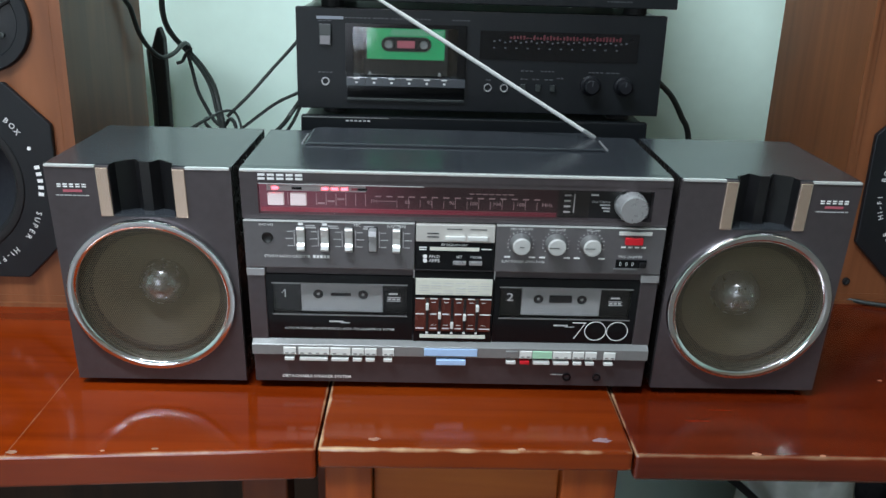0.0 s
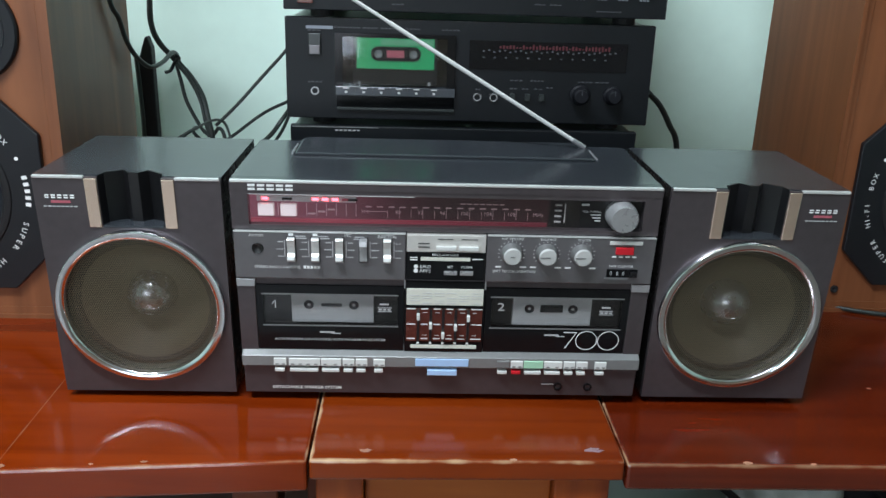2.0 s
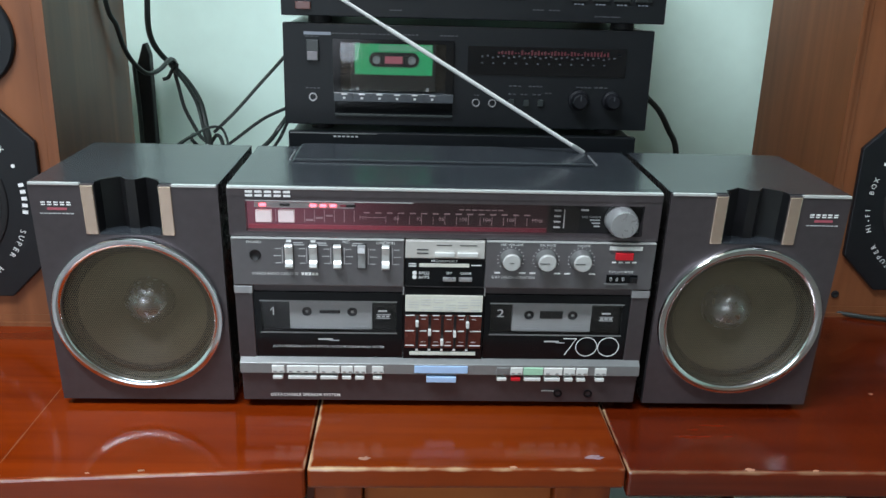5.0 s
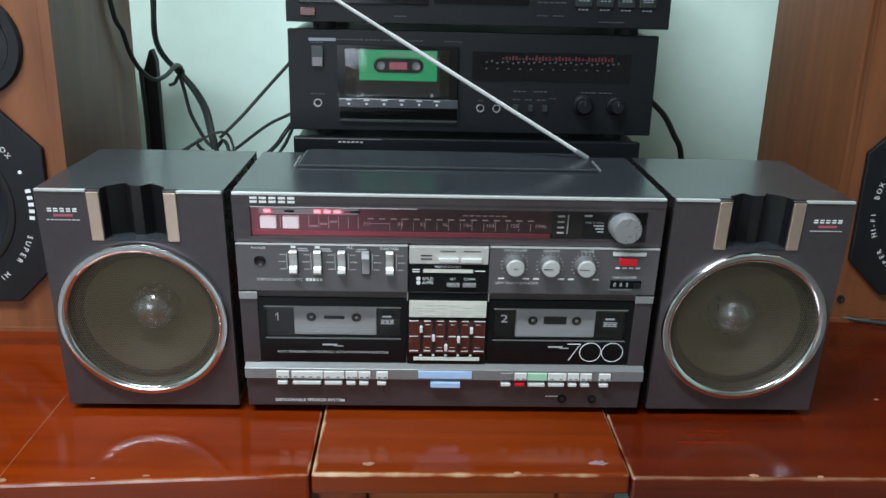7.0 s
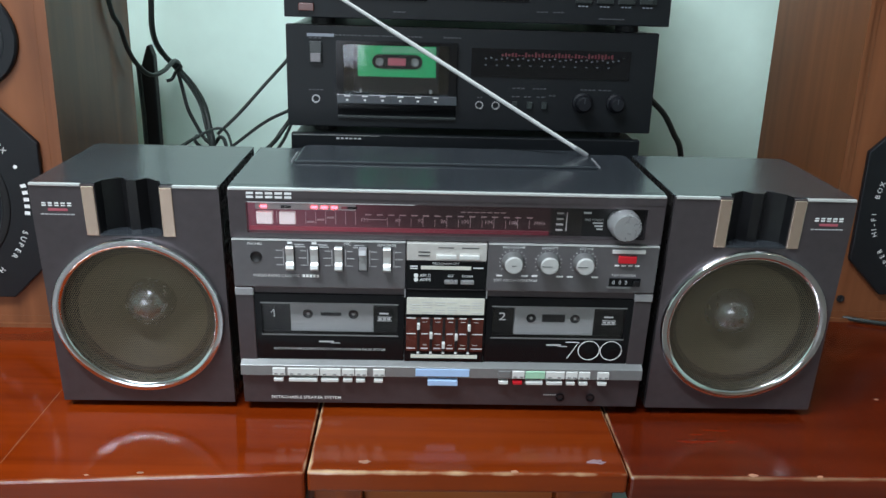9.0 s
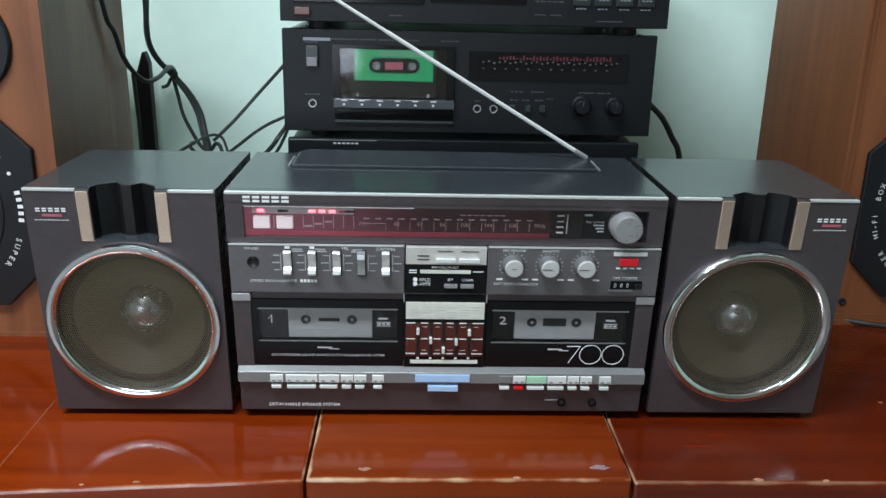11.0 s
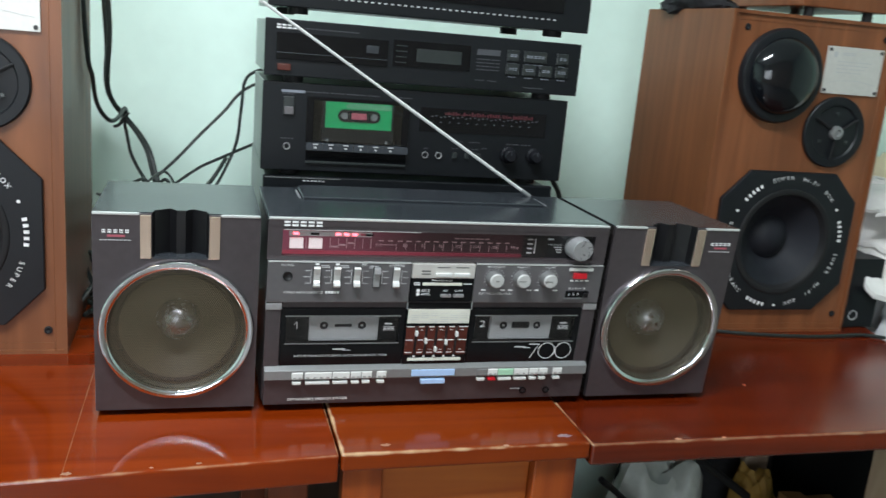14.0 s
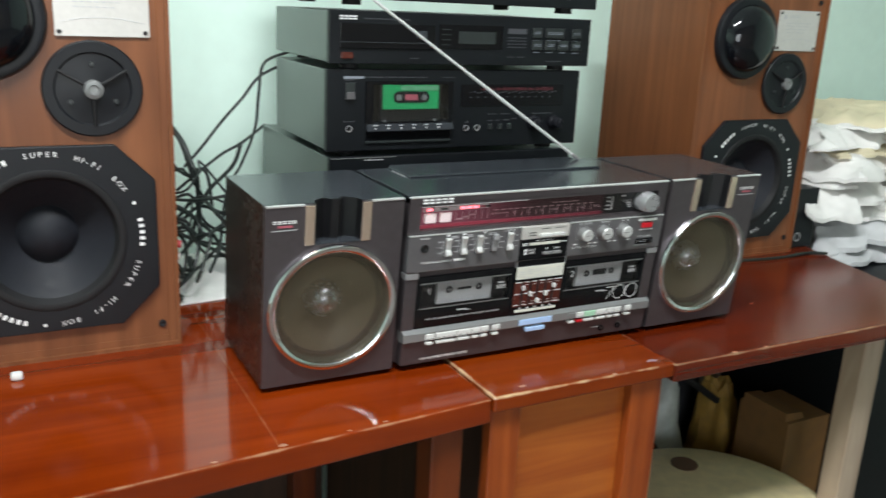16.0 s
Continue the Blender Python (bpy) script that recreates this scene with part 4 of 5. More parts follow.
for a in (0.1165, 0.1465):
    part("mic_socket", lathe([(0.0042, -0.0036), (0.0042, -0.0052), (0.003, -0.0055), (0.0026, 0.004), (0.0, 0.004)], a, 0.7697, 20), "gloss_black", st, "black socket", smooth=True)
part("brand_badge", bars(5, -0.1795, -0.1395, 0.9715, 0.9772, -0.0012, 0.25), "ink", st, "plain silver badge")
for a in (-0.18, 0.15):
    for b in (0.02, 0.14):
        part("foot", box(a, a + 0.03, b, b + 0.015, Z0 - 0.001, Z0 + 0.007), "rubber", st)
# handle, let down on the top, and aerial
part("handle", prism([(-0.15, 0.098), (0.152, 0.098), (0.152, 0.17), (0.147, 0.176), (-0.145, 0.176), (-0.15, 0.17)], 0.9812, 0.9845), "shell_top", st, "folded-down carrying handle", bevel=0.0015)
for a in (-0.1535, 0.1555):
    part("handle_pivot", box(a - 0.001, a + 0.001, 0.105, 0.150, 0.9805, 0.9825), "silver", st, "silver handle pivot", bevel=0.0006)
base, way = Vector((0.147, 0.15, 0.987)), Vector((-0.8506, -0.06, 0.5141)).normalized()
aer = part("aerial", tube([base, base + way * 0.12, base + way * 0.24], 0.0022), "aerial", st, "chrome telescopic aerial", smooth=True)
part("aerial_section", tube([base + way * 0.235, base + way * 0.42], 0.0018), "aerial", aer, smooth=True)
part("aerial_section", tube([base + way * 0.415, base + way * 0.62], 0.0014), "aerial", aer, smooth=True)
part("aerial_joint", tube([base - way * 0.004, base + way * 0.012], 0.0027), "silver", aer, smooth=True)

# the stereo's fronts rake: their tops stand a little forward of their feet
RAKE = Matrix(((1, 0, 0, 0), (0, 1, -0.10, 0.0875), (0, 0, 1, 0), (0, 0, 0, 1)))
for tilted in (st, *speakers, *tapes):
    for ob in tilted.children_recursive:
        ob.data.transform(RAKE)

# ---- the hi-fi stack behind ----
def unit(name, label, x0, x1, y0, y1, z0, z1, category):
    """A hi-fi component: a front plate a little wider than its steel cover, on four feet."""
    t = thing(name, label, category, "stacked hi-fi components")
    part("cover", box(x0 + 0.003, x1 - 0.003, y0 + 0.012, y1, z0, z1 - 0.002), "cover", t, bevel=0.0015)
    part("front_panel", box(x0, x1, y0, y0 + 0.012, z0 - 0.001, z1), "deck", t, bevel=0.0012)
    for a in (x0 + 0.03, x1 - 0.055):
        for b in (y0 + 0.02, y1 - 0.05):
            part("foot", lathe_z(0.014, z0 - 0.0095, z0, a + 0.012, b + 0.012), "rubber", t)
    return t


def lathe_z(r, z0, z1, cx, cy, seg=20):
    return prism([(cx + r * math.cos(2 * math.pi * i / seg), cy + r * math.sin(2 * math.pi * i / seg)) for i in range(seg)], z0, z1)


YF = 0.30
amp = unit("amplifier", "black steel amplifier at the bottom of the hi-fi stack", -0.183, 0.246, YF - 0.004, 0.655, 0.76, 0.9715, "amplifier")
part("fine_print", bars(6, -0.128, -0.098, 0.9655, 0.9672, YF - 0.0045), "ink_dim", amp)
part("edge_line", box(-0.181, -0.075, YF - 0.0048, YF - 0.003, 0.9695, 0.9705), "strip", amp)
for k in range(3):
    part("knob", lathe([(0.016, YF - 0.004), (0.015, YF - 0.02), (0.0, YF - 0.021)], -0.12 + 0.14 * k, 0.86, 28), "deck", amp, smooth=True)

dk = unit("cassette_deck", "black cassette deck with a green cassette behind its door", -0.187, 0.258, YF, 0.556, 0.981, 1.1005, "cassette deck")
part("power_switch", box(-0.159, -0.1445, YF - 0.004, YF, 1.0565, 1.0815), "deck_side", dk, "grey power switch", bevel=0.0008)
part("power_switch_cap", box(-0.158, -0.1455, YF - 0.006, YF - 0.003, 1.0575, 1.068), "panel", dk, bevel=0.0006)
part("phones_socket", lathe([(0.0049, YF), (0.0049, YF - 0.0025), (0.0038, YF - 0.0025), (0.0035, YF + 0.0)], -0.1525, 1.0135, 24), "silver", dk, "chrome-ringed socket", smooth=True)
for a in (0.0455, 0.0655):
    part("mic_socket", lathe([(0.0049, YF), (0.0049, YF - 0.0025), (0.0038, YF - 0.0025), (0.0035, YF + 0.0)], a, 1.0105, 24), "silver", dk, "chrome-ringed socket", smooth=True)
well = part("cassette_door", box(-0.1275, 0.0165, YF - 0.0012, YF - 0.0002, 1.0215, 1.0835), "gloss_black", dk, "smoked cassette door")
wf = bmesh.new()
box(-0.1275, -0.118, YF - 0.007, YF - 0.001, 1.0215, 1.0835, wf)
box(0.007, 0.0165, YF - 0.007, YF - 0.001, 1.0215, 1.0835, wf)
box(-0.118, 0.007, YF - 0.007, YF - 0.001, 1.0795, 1.0835, wf)
part("door_frame", wf, "gloss_black", well)
part("door_window", box(-0.118, 0.007, YF - 0.0092, YF - 0.0086, 1.0225, 1.0795), "smoke", well, "smoked door window").visible_shadow = False
bar = part("key_bar", prism([(YF, 1.0215), (YF - 0.009, 1.0205), (YF - 0.011, 1.0105), (YF, 1.0095)], -0.1265, 0.0175, "x"), "shell_top", dk, "grey transport key bar", bevel=0.0005)
ks = bmesh.new()
for k in range(6):
    a = -0.114 + k * 0.0212
    box(a - 0.0035, a + 0.0035, YF - 0.0112, YF - 0.0094, 1.0185, 1.0195, ks)
    box(a - 0.0014, a + 0.0014, YF - 0.0116, YF - 0.0098, 1.0135, 1.0155, ks)
part("key_marks", ks, "ink_dim", bar)
for k in range(5):
    part("key_gap", box(-0.1038 + k * 0.0212, -0.1032 + k * 0.0212, YF - 0.0113, YF - 0.006, 1.010, 1.0212), "rubber", bar)
part("recess", box(-0.126, 0.017, YF - 0.0006, YF + 0.001, 0.9915, 1.0085), "gloss_black", dk)
part("lip", box(-0.126, 0.017, YF - 0.004, YF, 0.9915, 0.9945), "deck_side", dk, bevel=0.0006)
part("meter_window", box(0.034, 0.226, YF - 0.0012, YF, 1.0445, 1.0785), "gloss_black", dk, "smoked level meter window")
mt = bmesh.new()
for k in range(26):
    z = 1.0655 + 0.0012 * math.sin(k * 2.1)
    box(0.05 + k * 0.0064, 0.0525 + k * 0.0064, YF - 0.0016, YF - 0.001, z, z + 0.0018, mt)
for k in range(12):
    box(0.05 + k * 0.0135, 0.0525 + k * 0.0135, YF - 0.0016, YF - 0.001, 1.058, 1.0595, mt)
part("meter_print", mt, "ink_faint", dk)
pick = random.Random(3)
gm = bmesh.new()
for k in range(34):
    a = 0.07 + k * 0.004
    h = pick.uniform(0.001, 0.0045)
    box(a, a + 0.0024, YF - 0.0016, YF - 0.0011, 1.0705 - h * 0.4, 1.0705 + h, gm)
tagged(part("meter_lamp", gm, "glow_soft", dk, "faint red lit meter segments"), kind="stuff")
dp = bmesh.new()
for a, b, z in ((-0.129, -0.098, 1.0885), (-0.0945, -0.077, 1.0885), (-0.073, -0.046, 1.0885), (-0.043, -0.026, 1.0885), (0.0, 0.021, 1.0885), (-0.16, -0.145, 1.0845), (-0.161, -0.144, 1.0235),
                (0.043, 0.049, 1.019), (0.085, 0.1, 1.031), (0.11, 0.126, 1.031), (0.168, 0.186, 1.031), (0.19, 0.206, 1.031), (0.085, 0.094, 1.021), (0.1, 0.108, 1.021), (0.115, 0.125, 1.021), (0.13, 0.138, 1.023)):
    n = max(2, int((b - a) / 0.004))
    bars(n, a, b, z, z + 0.0014, YF - 0.0005, 0.3, dp)
part("panel_print", dp, "ink_faint", dk, "fine grey panel print")
part("badge", box(-0.162, -0.13, YF - 0.0012, YF, 1.087, 1.0905), "ink_key", dk, "plain silver badge")
for a in (0.0885, 0.107, 0.1245):
    part("slide_switch", box(a - 0.003, a + 0.003, YF - 0.005, YF, 1.008, 1.016), "deck_side", dk, bevel=0.0005)
for a, r in ((0.171, 0.0125), (0.2115, 0.0115)):
    kn = part("level_knob", lathe([(r, YF), (r, YF - 0.006), (r * 0.8, YF - 0.008), (r * 0.72, YF - 0.018), (r * 0.6, YF - 0.0195), (0.0, YF - 0.0195)], a, 1.0165, 32), "deck_knob", dk, "black level knob", smooth=True)
    part("pointer", box(a - 0.0005, a + 0.0005, YF - 0.0202, YF - 0.019, 1.018, 1.024), "ink_faint", kn)
tape = thing("green_cassette", "green compact cassette with a black window in the deck", "cassette")
part("shell", box(-0.106, -0.0045, YF - 0.0060, YF - 0.0014, 1.0235, 1.0795), "rubber", tape, bevel=0.0005)
gl = bmesh.new()
box(-0.1015, -0.0085, YF - 0.0066, YF - 0.0060, 1.0425, 1.0785, gl)
part("label", gl, "cass_green", tape, "green paper label")
part("label_stripe", box(-0.073, -0.0095, YF - 0.0070, YF - 0.0066, 1.0705, 1.0775), "cass_stripe", tape, "pale green stripe")
ov = [(-0.0545 + 0.0215 * s + 0.0085 * math.cos(g), 1.0605 + 0.0085 * math.sin(g)) for s, a0 in ((1, -90), (-1, 90)) for g in [radians(a0 + 18 * i) for i in range(11)]]
part("tape_window", prism(ov, YF - 0.0074, YF - 0.0066, "y"), "rubber", tape, "black oval window")
part("tape_window_label", box(-0.0655, -0.0445, YF - 0.0078, YF - 0.0074, 1.056, 1.0645), "ink_red", tape)
for a in (-0.0755, -0.0335):
    part("hub", lathe([(0.0048, YF - 0.0074), (0.0044, YF - 0.0082), (0.0032, YF - 0.0078), (0.0, YF - 0.0078)], a, 1.0600, 18), "strip", tape, smooth=True)
tn = bmesh.new()
for k in range(5):
    lathe([(0.0, YF - 0.0064), (0.0018, YF - 0.0063), (0.0018, YF - 0.006)], -0.083 + 0.0142 * k, 1.031, 12, tn)
part("guide_holes", tn, "black", tape)
for a in (-0.0995, -0.0155):
    part("latch_glint", box(a, a + 0.003, YF - 0.0075, YF - 0.006, 1.0235, 1.0275), "silver", tape)

cd = unit("cd_player", "black disc player with a row of small square keys", -0.187, 0.266, YF - 0.008, 0.558, 1.110, 1.1835, "disc player")
YC = YF - 0.008
part("disc_tray", box(-0.172, -0.0205, YC - 0.0025, YC, 1.131, 1.1665), "gloss_black", cd, "disc tray front", bevel=0.0008)
part("tray_line", box(-0.172, -0.0205, YC - 0.0032, YC - 0.002, 1.1395, 1.1405), "shell_top", cd)
part("tray_badge", box(-0.051, -0.034, YC - 0.003, YC - 0.002, 1.1475, 1.158), "shell_top", cd, "small grey badge", bevel=0.0005)
part("display", box(-0.0135, 0.098, YC - 0.0015, YC, 1.1335, 1.1685), "gloss_black", cd, "smoked display window")
ds = bmesh.new()
for k in range(4):
    box(-0.009, 0.006, YC - 0.0019, YC - 0.0013, 1.138 + 0.0075 * k, 1.1393 + 0.0075 * k, ds)
box(0.02, 0.085, YC - 0.0018, YC - 0.0013, 1.141, 1.159, ds)
part("display_field", ds, "deck_side", cd)
kp = bmesh.new()
for r, z in ((0, 1.1525), (1, 1.1335)):
    xs = ((0.1525, 0.0175), (0.178, 0.0345), (0.2285, 0.0175)) if r == 0 else tuple((0.1525 + 0.0253 * k, 0.0195) for k in range(4))
    for a, wd in xs:
        kk = part("key", box(a, a + wd, YC - 0.0035, YC, z, z + 0.0155), "deck_side", cd, bevel=0.0008)
        n = max(2, int(wd / 0.006))
        bars(n, a + 0.004, a + wd - 0.004, z + 0.006, z + 0.0095, YC - 0.0036, 0.3, kp)
        bars(3, a + 0.004, a + wd - 0.004, z - 0.0042, z - 0.0028, YC - 0.0005, 0.3, kp)
part("key_print", kp, "ink_key", cd)
cp2 = bmesh.new()
box(0.108, 0.142, YC - 0.0008, YC, 1.1575, 1.1655, cp2)
for k in range(4):
    bars(5, 0.108, 0.142, 1.1365 + 0.0048 * k, 1.1378 + 0.0048 * k, YC - 0.0004, 0.2, cp2)
for a in (0.108, 0.127):
    bars(3, a, a + 0.013, 1.1215, 1.1227, YC - 0.0004, 0.2, cp2)
bars(8, 0.182, 0.212, 1.1155, 1.1168, YC - 0.0004, 0.2, cp2)
bars(12, -0.134, -0.062, 1.1722, 1.1736, YC - 0.0004, 0.2, cp2)
bars(3, -0.06, -0.046, 1.1172, 1.1184, YC - 0.0004, 0.2, cp2)
part("panel_print", cp2, "ink_faint", cd)
part("brand_badge", bars(4, -0.172, -0.146, 1.171, 1.1765, YC - 0.0006, 0.25), "ink", cd, "plain white badge")
part("power_key", box(-0.17, -0.152, YC - 0.004, YC, 1.1165, 1.1255), "maroon", cd, "dark red power key", bevel=0.0008)

tn_unit = unit("tuner", "black hi-fi component on top of the stack", -0.185, 0.272, YF - 0.01, 0.558, 1.2005, 1.30, "tuner")
part("scale_window", box(-0.15, 0.23, YF - 0.0115, YF - 0.0095, 1.225, 1.275), "gloss_black", tn_unit)
ts = bmesh.new()
bars(40, -0.14, 0.22, 1.2135, 1.2152, YF - 0.0105, 0.5, ts)
part("panel_print", ts, "ink_dim", tn_unit)

# ---- the large loudspeakers ----
def octagon(cx, cz, hx, hz, cut):
    return [(cx - hx + cut, cz - hz), (cx + hx - cut, cz - hz), (cx + hx, cz - hz + cut), (cx + hx, cz + hz - cut),
            (cx + hx - cut, cz + hz), (cx - hx + cut, cz + hz), (cx - hx, cz + hz - cut), (cx - hx, cz - hz + cut)]


def big_speaker(label, D):
    """A three-way walnut box loudspeaker; its own origin lies at the middle of its front's foot."""
    t = thing("box_loudspeaker", label, "loudspeaker", "pair of walnut loudspeakers")
    H = 0.506
    for u0, u1 in ((-0.15, -0.136), (0.136, 0.15)):
        part("side_panel", box(u0, u1, 0.0, D, 0.0, H), "walnut", t, "walnut veneered side", bevel=0.001)
    part("top_panel", box(-0.136, 0.136, 0.0, D, H - 0.014, H), "walnut", t)
    part("bottom_panel", box(-0.136, 0.136, 0.0, D, 0.0, 0.014), "walnut", t)
    part("back_panel", box(-0.136, 0.136, D - 0.014, D, 0.014, H - 0.014), "walnut", t)
    bf = holed([(-0.136, 0.014), (0.136, 0.014), (0.136, 0.29), (-0.136, 0.29)], 0.002, 0.154, 0.086, 0.0008, 0.018)
    box(-0.136, 0.136, 0.0008, 0.018, 0.29, H - 0.014, bf)
    part("front_baffle", bf, "walnut", t, "walnut veneered front")
    edge = bmesh.new()
    for a, b, c, d in ((-0.1505, -0.1455, 0.0, H), (0.1455, 0.1505, 0.0, H), (-0.1455, 0.1455, H - 0.005, H), (-0.1455, 0.1455, 0.0, 0.005)):
        box(a, b, -0.0035, 0.001, c, d, edge)
    part("front_edging", edge, "walnut", t)
    wx, wz = 0.002, 0.154
    plate = part("woofer_plate", holed(octagon(wx, wz, 0.1245, 0.1145, 0.046), wx, wz, 0.0855, -0.007, 0.0005), "frame", t, "black octagonal woofer plate", bevel=0.0015)
    part("woofer_surround", lathe([(0.0875, -0.0068), (0.0865, -0.0085), (0.083, -0.0095), (0.0785, -0.008), (0.0755, -0.003), (0.0735, 0.0005)], wx, wz, 64), "rubber", t, "black rubber surround", smooth=True)
    part("woofer_cone", lathe([(0.074, 0.0), (0.06, 0.012), (0.04, 0.029), (0.027, 0.040), (0.0, 0.042)], wx, wz, 64), "cone", t, "dark woofer cone", smooth=True)
    return t, plate, wx, wz


def cone_speaker(x, y, z, depth, phase, label):
    """depth: of the whole box; phase: degrees by which the woofer's ring of print is turned."""
    t, plate, wx, wz = big_speaker(label, depth)
    lt = bmesh.new()
    for turn0 in (147 + phase, 27 + phase, phase - 93):
        g = turn0 - 10
        for ch in "##### SUPER HI-FI BOX":
            step = {"I": 2.9, " ": 8.6, "-": 3.4, "#": 4.3}.get(ch, 4.4)
            mid_g = radians(g - step / 2)
            r = 0.1025
            px, pz = wx + r * math.cos(mid_g), wz + r * math.sin(mid_g)
            if ch == "#":
                c, s = math.cos(mid_g - math.pi / 2), math.sin(mid_g - math.pi / 2)
                q = [(-0.0021, 0), (0.0021, 0), (0.0021, 0.0061), (-0.0021, 0.0061)]
                lt.faces.new([lt.verts.new((px + u * c - w * s, -0.0074, pz + u * s + w * c)) for u, w in q])
            elif ch != " ":
                letters(ch, 0.0061, 0, lt, px, pz, -0.0074, math.degrees(mid_g) - 90, "CENTER")
            g -= step
        dgx = radians(turn0)
        lathe([(0.0, -0.0076), (0.0022, -0.0075), (0.0022, -0.007)], wx + 0.106 * math.cos(dgx), wz + 0.106 * math.sin(dgx), 12, lt)
    part("ring_lettering", lt, "ink", plate, "white lettering round the ring")
    part("woofer_dome", lathe([(0.0, 0.015), (0.014, 0.0172), (0.026, 0.0235), (0.0345, 0.0315), (0.0375, 0.036)], wx, wz, 40), "cone", t, "black dust cap", smooth=True)
    # midrange and tweeter
    mx, mz = -0.054, 0.414
    md = part("midrange", lathe([(0.0715, 0.0), (0.0715, -0.006), (0.069, -0.011), (0.064, -0.0125), (0.060, -0.0115), (0.056, -0.0125), (0.045, -0.0175), (0.03, -0.0215), (0.0, -0.022)], mx, mz, 56),
              "frame", t, "black midrange driver", smooth=True)
    part("dome", lathe([(0.0585, -0.0118), (0.055, -0.021), (0.046, -0.0295), (0.031, -0.0362), (0.015, -0.0393), (0.0, -0.0402)], mx, mz, 40), "dome_black", md, "shiny black dome", smooth=True)
    tx, tz = 0.061, 0.334
    tw = part("tweeter", lathe([(0.056, 0.0), (0.056, -0.004), (0.054, -0.006), (0.043, -0.006), (0.041, -0.0035), (0.03, -0.004), (0.014, -0.007), (0.0, -0.008)], tx, tz, 48),
              "frame", t, "black tweeter with three braces", smooth=True)
    for k in range(3):
        g = radians(-90 + 120 * k)
        part("brace", tube([(tx + 0.044 * math.cos(g), -0.0065, tz + 0.044 * math.sin(g)), (tx + 0.012 * math.cos(g), -0.010, tz + 0.012 * math.sin(g))], 0.0022, seg=6), "rubber", tw, smooth=True)
        g += math.pi
        part("screw", lathe([(0.0032, -0.004), (0.0028, -0.0068), (0.0, -0.007)], tx + 0.029 * math.cos(g), tz + 0.029 * math.sin(g), 10), "deck_side", tw, smooth=True)
    part("centre_cap", lathe([(0.0115, -0.006), (0.0105, -0.0125), (0.006, -0.014), (0.005, -0.012), (0.0, -0.012)], tx, tz, 24), "strip", tw, "silver centre cap", smooth=True)
    pl = part("rating_plate", box(0.024, 0.128, -0.0022, -0.0002, 0.394, 0.466), "plate", t, "pale metal rating plate", bevel=0.0004)
    pr = bmesh.new()
    bars(4, 0.052, 0.075, 0.4535, 0.4575, -0.0023, 0.2, pr)
    for k in range(4):
        bars(9 - k, 0.045, 0.108 - 0.006 * k, 0.443 - 0.0055 * k, 0.4442 - 0.0055 * k, -0.0022, 0.25, pr)
    tube(spline([(0.033, -0.0023, 0.41), (0.05, -0.0023, 0.414), (0.085, -0.0023, 0.4155), (0.11, -0.0023, 0.412), (0.122, -0.0023, 0.41)], 4), 0.0004, seg=4, bm=pr)
    box(0.036, 0.042, -0.0026, -0.002, 0.45, 0.458, pr)
    part("plate_print", pr, "ink_dim", pl)
    for a in (0.029, 0.123):
        for b in (0.399, 0.461):
            part("plate_screw", lathe([(0.0028, -0.0022), (0.0022, -0.0038), (0.0, -0.004)], a, b, 10), "black", pl, smooth=True)
    for a, b in ((-0.122, 0.482), (0.128, 0.482), (-0.122, 0.031), (0.128, 0.031)):
        part("grille_socket", lathe([(0.005, 0.0), (0.005, -0.0015), (0.003, -0.002), (0.0, 0.0)], a, b, 14), "rubber", t, smooth=True)
    t.location = (x, y, z)
    return t


cone_speaker(-0.574, 0.203, 0.75, 0.266, -4, "walnut box loudspeaker with black drivers beside the stereo")
cone_speaker(0.638, 0.264, 0.749, 0.264, 5, "walnut box loudspeaker with black drivers near the papers")
cb = thing("small_wooden_box", "small walnut box on black feet on the loudspeaker", "box")
part("body", box(0.63, 0.79, 0.30, 0.52, 1.272, 1.37), "walnut", cb, bevel=0.002)
for a in (0.645, 0.755):
    for b in (0.305, 0.49):
        part("foot", lathe_z(0.008, 1.2545, 1.272, a + 0.008, b + 0.008), "rubber", cb)

# ---- cables on the wall ----
def cable(points, r=0.003, label="thin black cable hanging against the wall", name="cable"):
    ob = part(name, tube(spline(points, 8), r, seg=8), "wire", smooth=True)
    return tagged(ob, label, "cable", "cables behind the stereo")


cable([(-0.418, 0.34, 1.40), (-0.42, 0.36, 1.2), (-0.417, 0.38, 1.11), (-0.414, 0.40, 1.085), (-0.413, 0.42, 1.055), (-0.408, 0.44, 1.032), (-0.397, 0.46, 1.016), (-0.388, 0.49, 1.018), (-0.383, 0.53, 1.028), (-0.382, 0.555, 1.017), (-0.385, 0.563, 1.0)], 0.0032)
cable([(-0.410, 0.51, 1.40), (-0.404, 0.51, 1.2), (-0.402, 0.51, 1.14), (-0.405, 0.51, 1.09), (-0.406, 0.52, 1.06), (-0.400, 0.54, 1.035), (-0.385, 0.556, 1.013), (-0.364, 0.556, 0.988), (-0.347, 0.545, 0.962), (-0.337, 0.53, 0.93), (-0.330, 0.52, 0.90), (-0.327, 0.52, 0.80)], 0.004)
cable([(-0.418, 0.515, 1.40), (-0.411, 0.515, 1.2), (-0.407, 0.515, 1.12), (-0.409, 0.517, 1.075), (-0.405, 0.53, 1.045), (-0.389, 0.55, 1.017), (-0.368, 0.55, 0.99), (-0.351, 0.54, 0.962), (-0.342, 0.53, 0.93), (-0.336, 0.525, 0.905)], 0.0028)
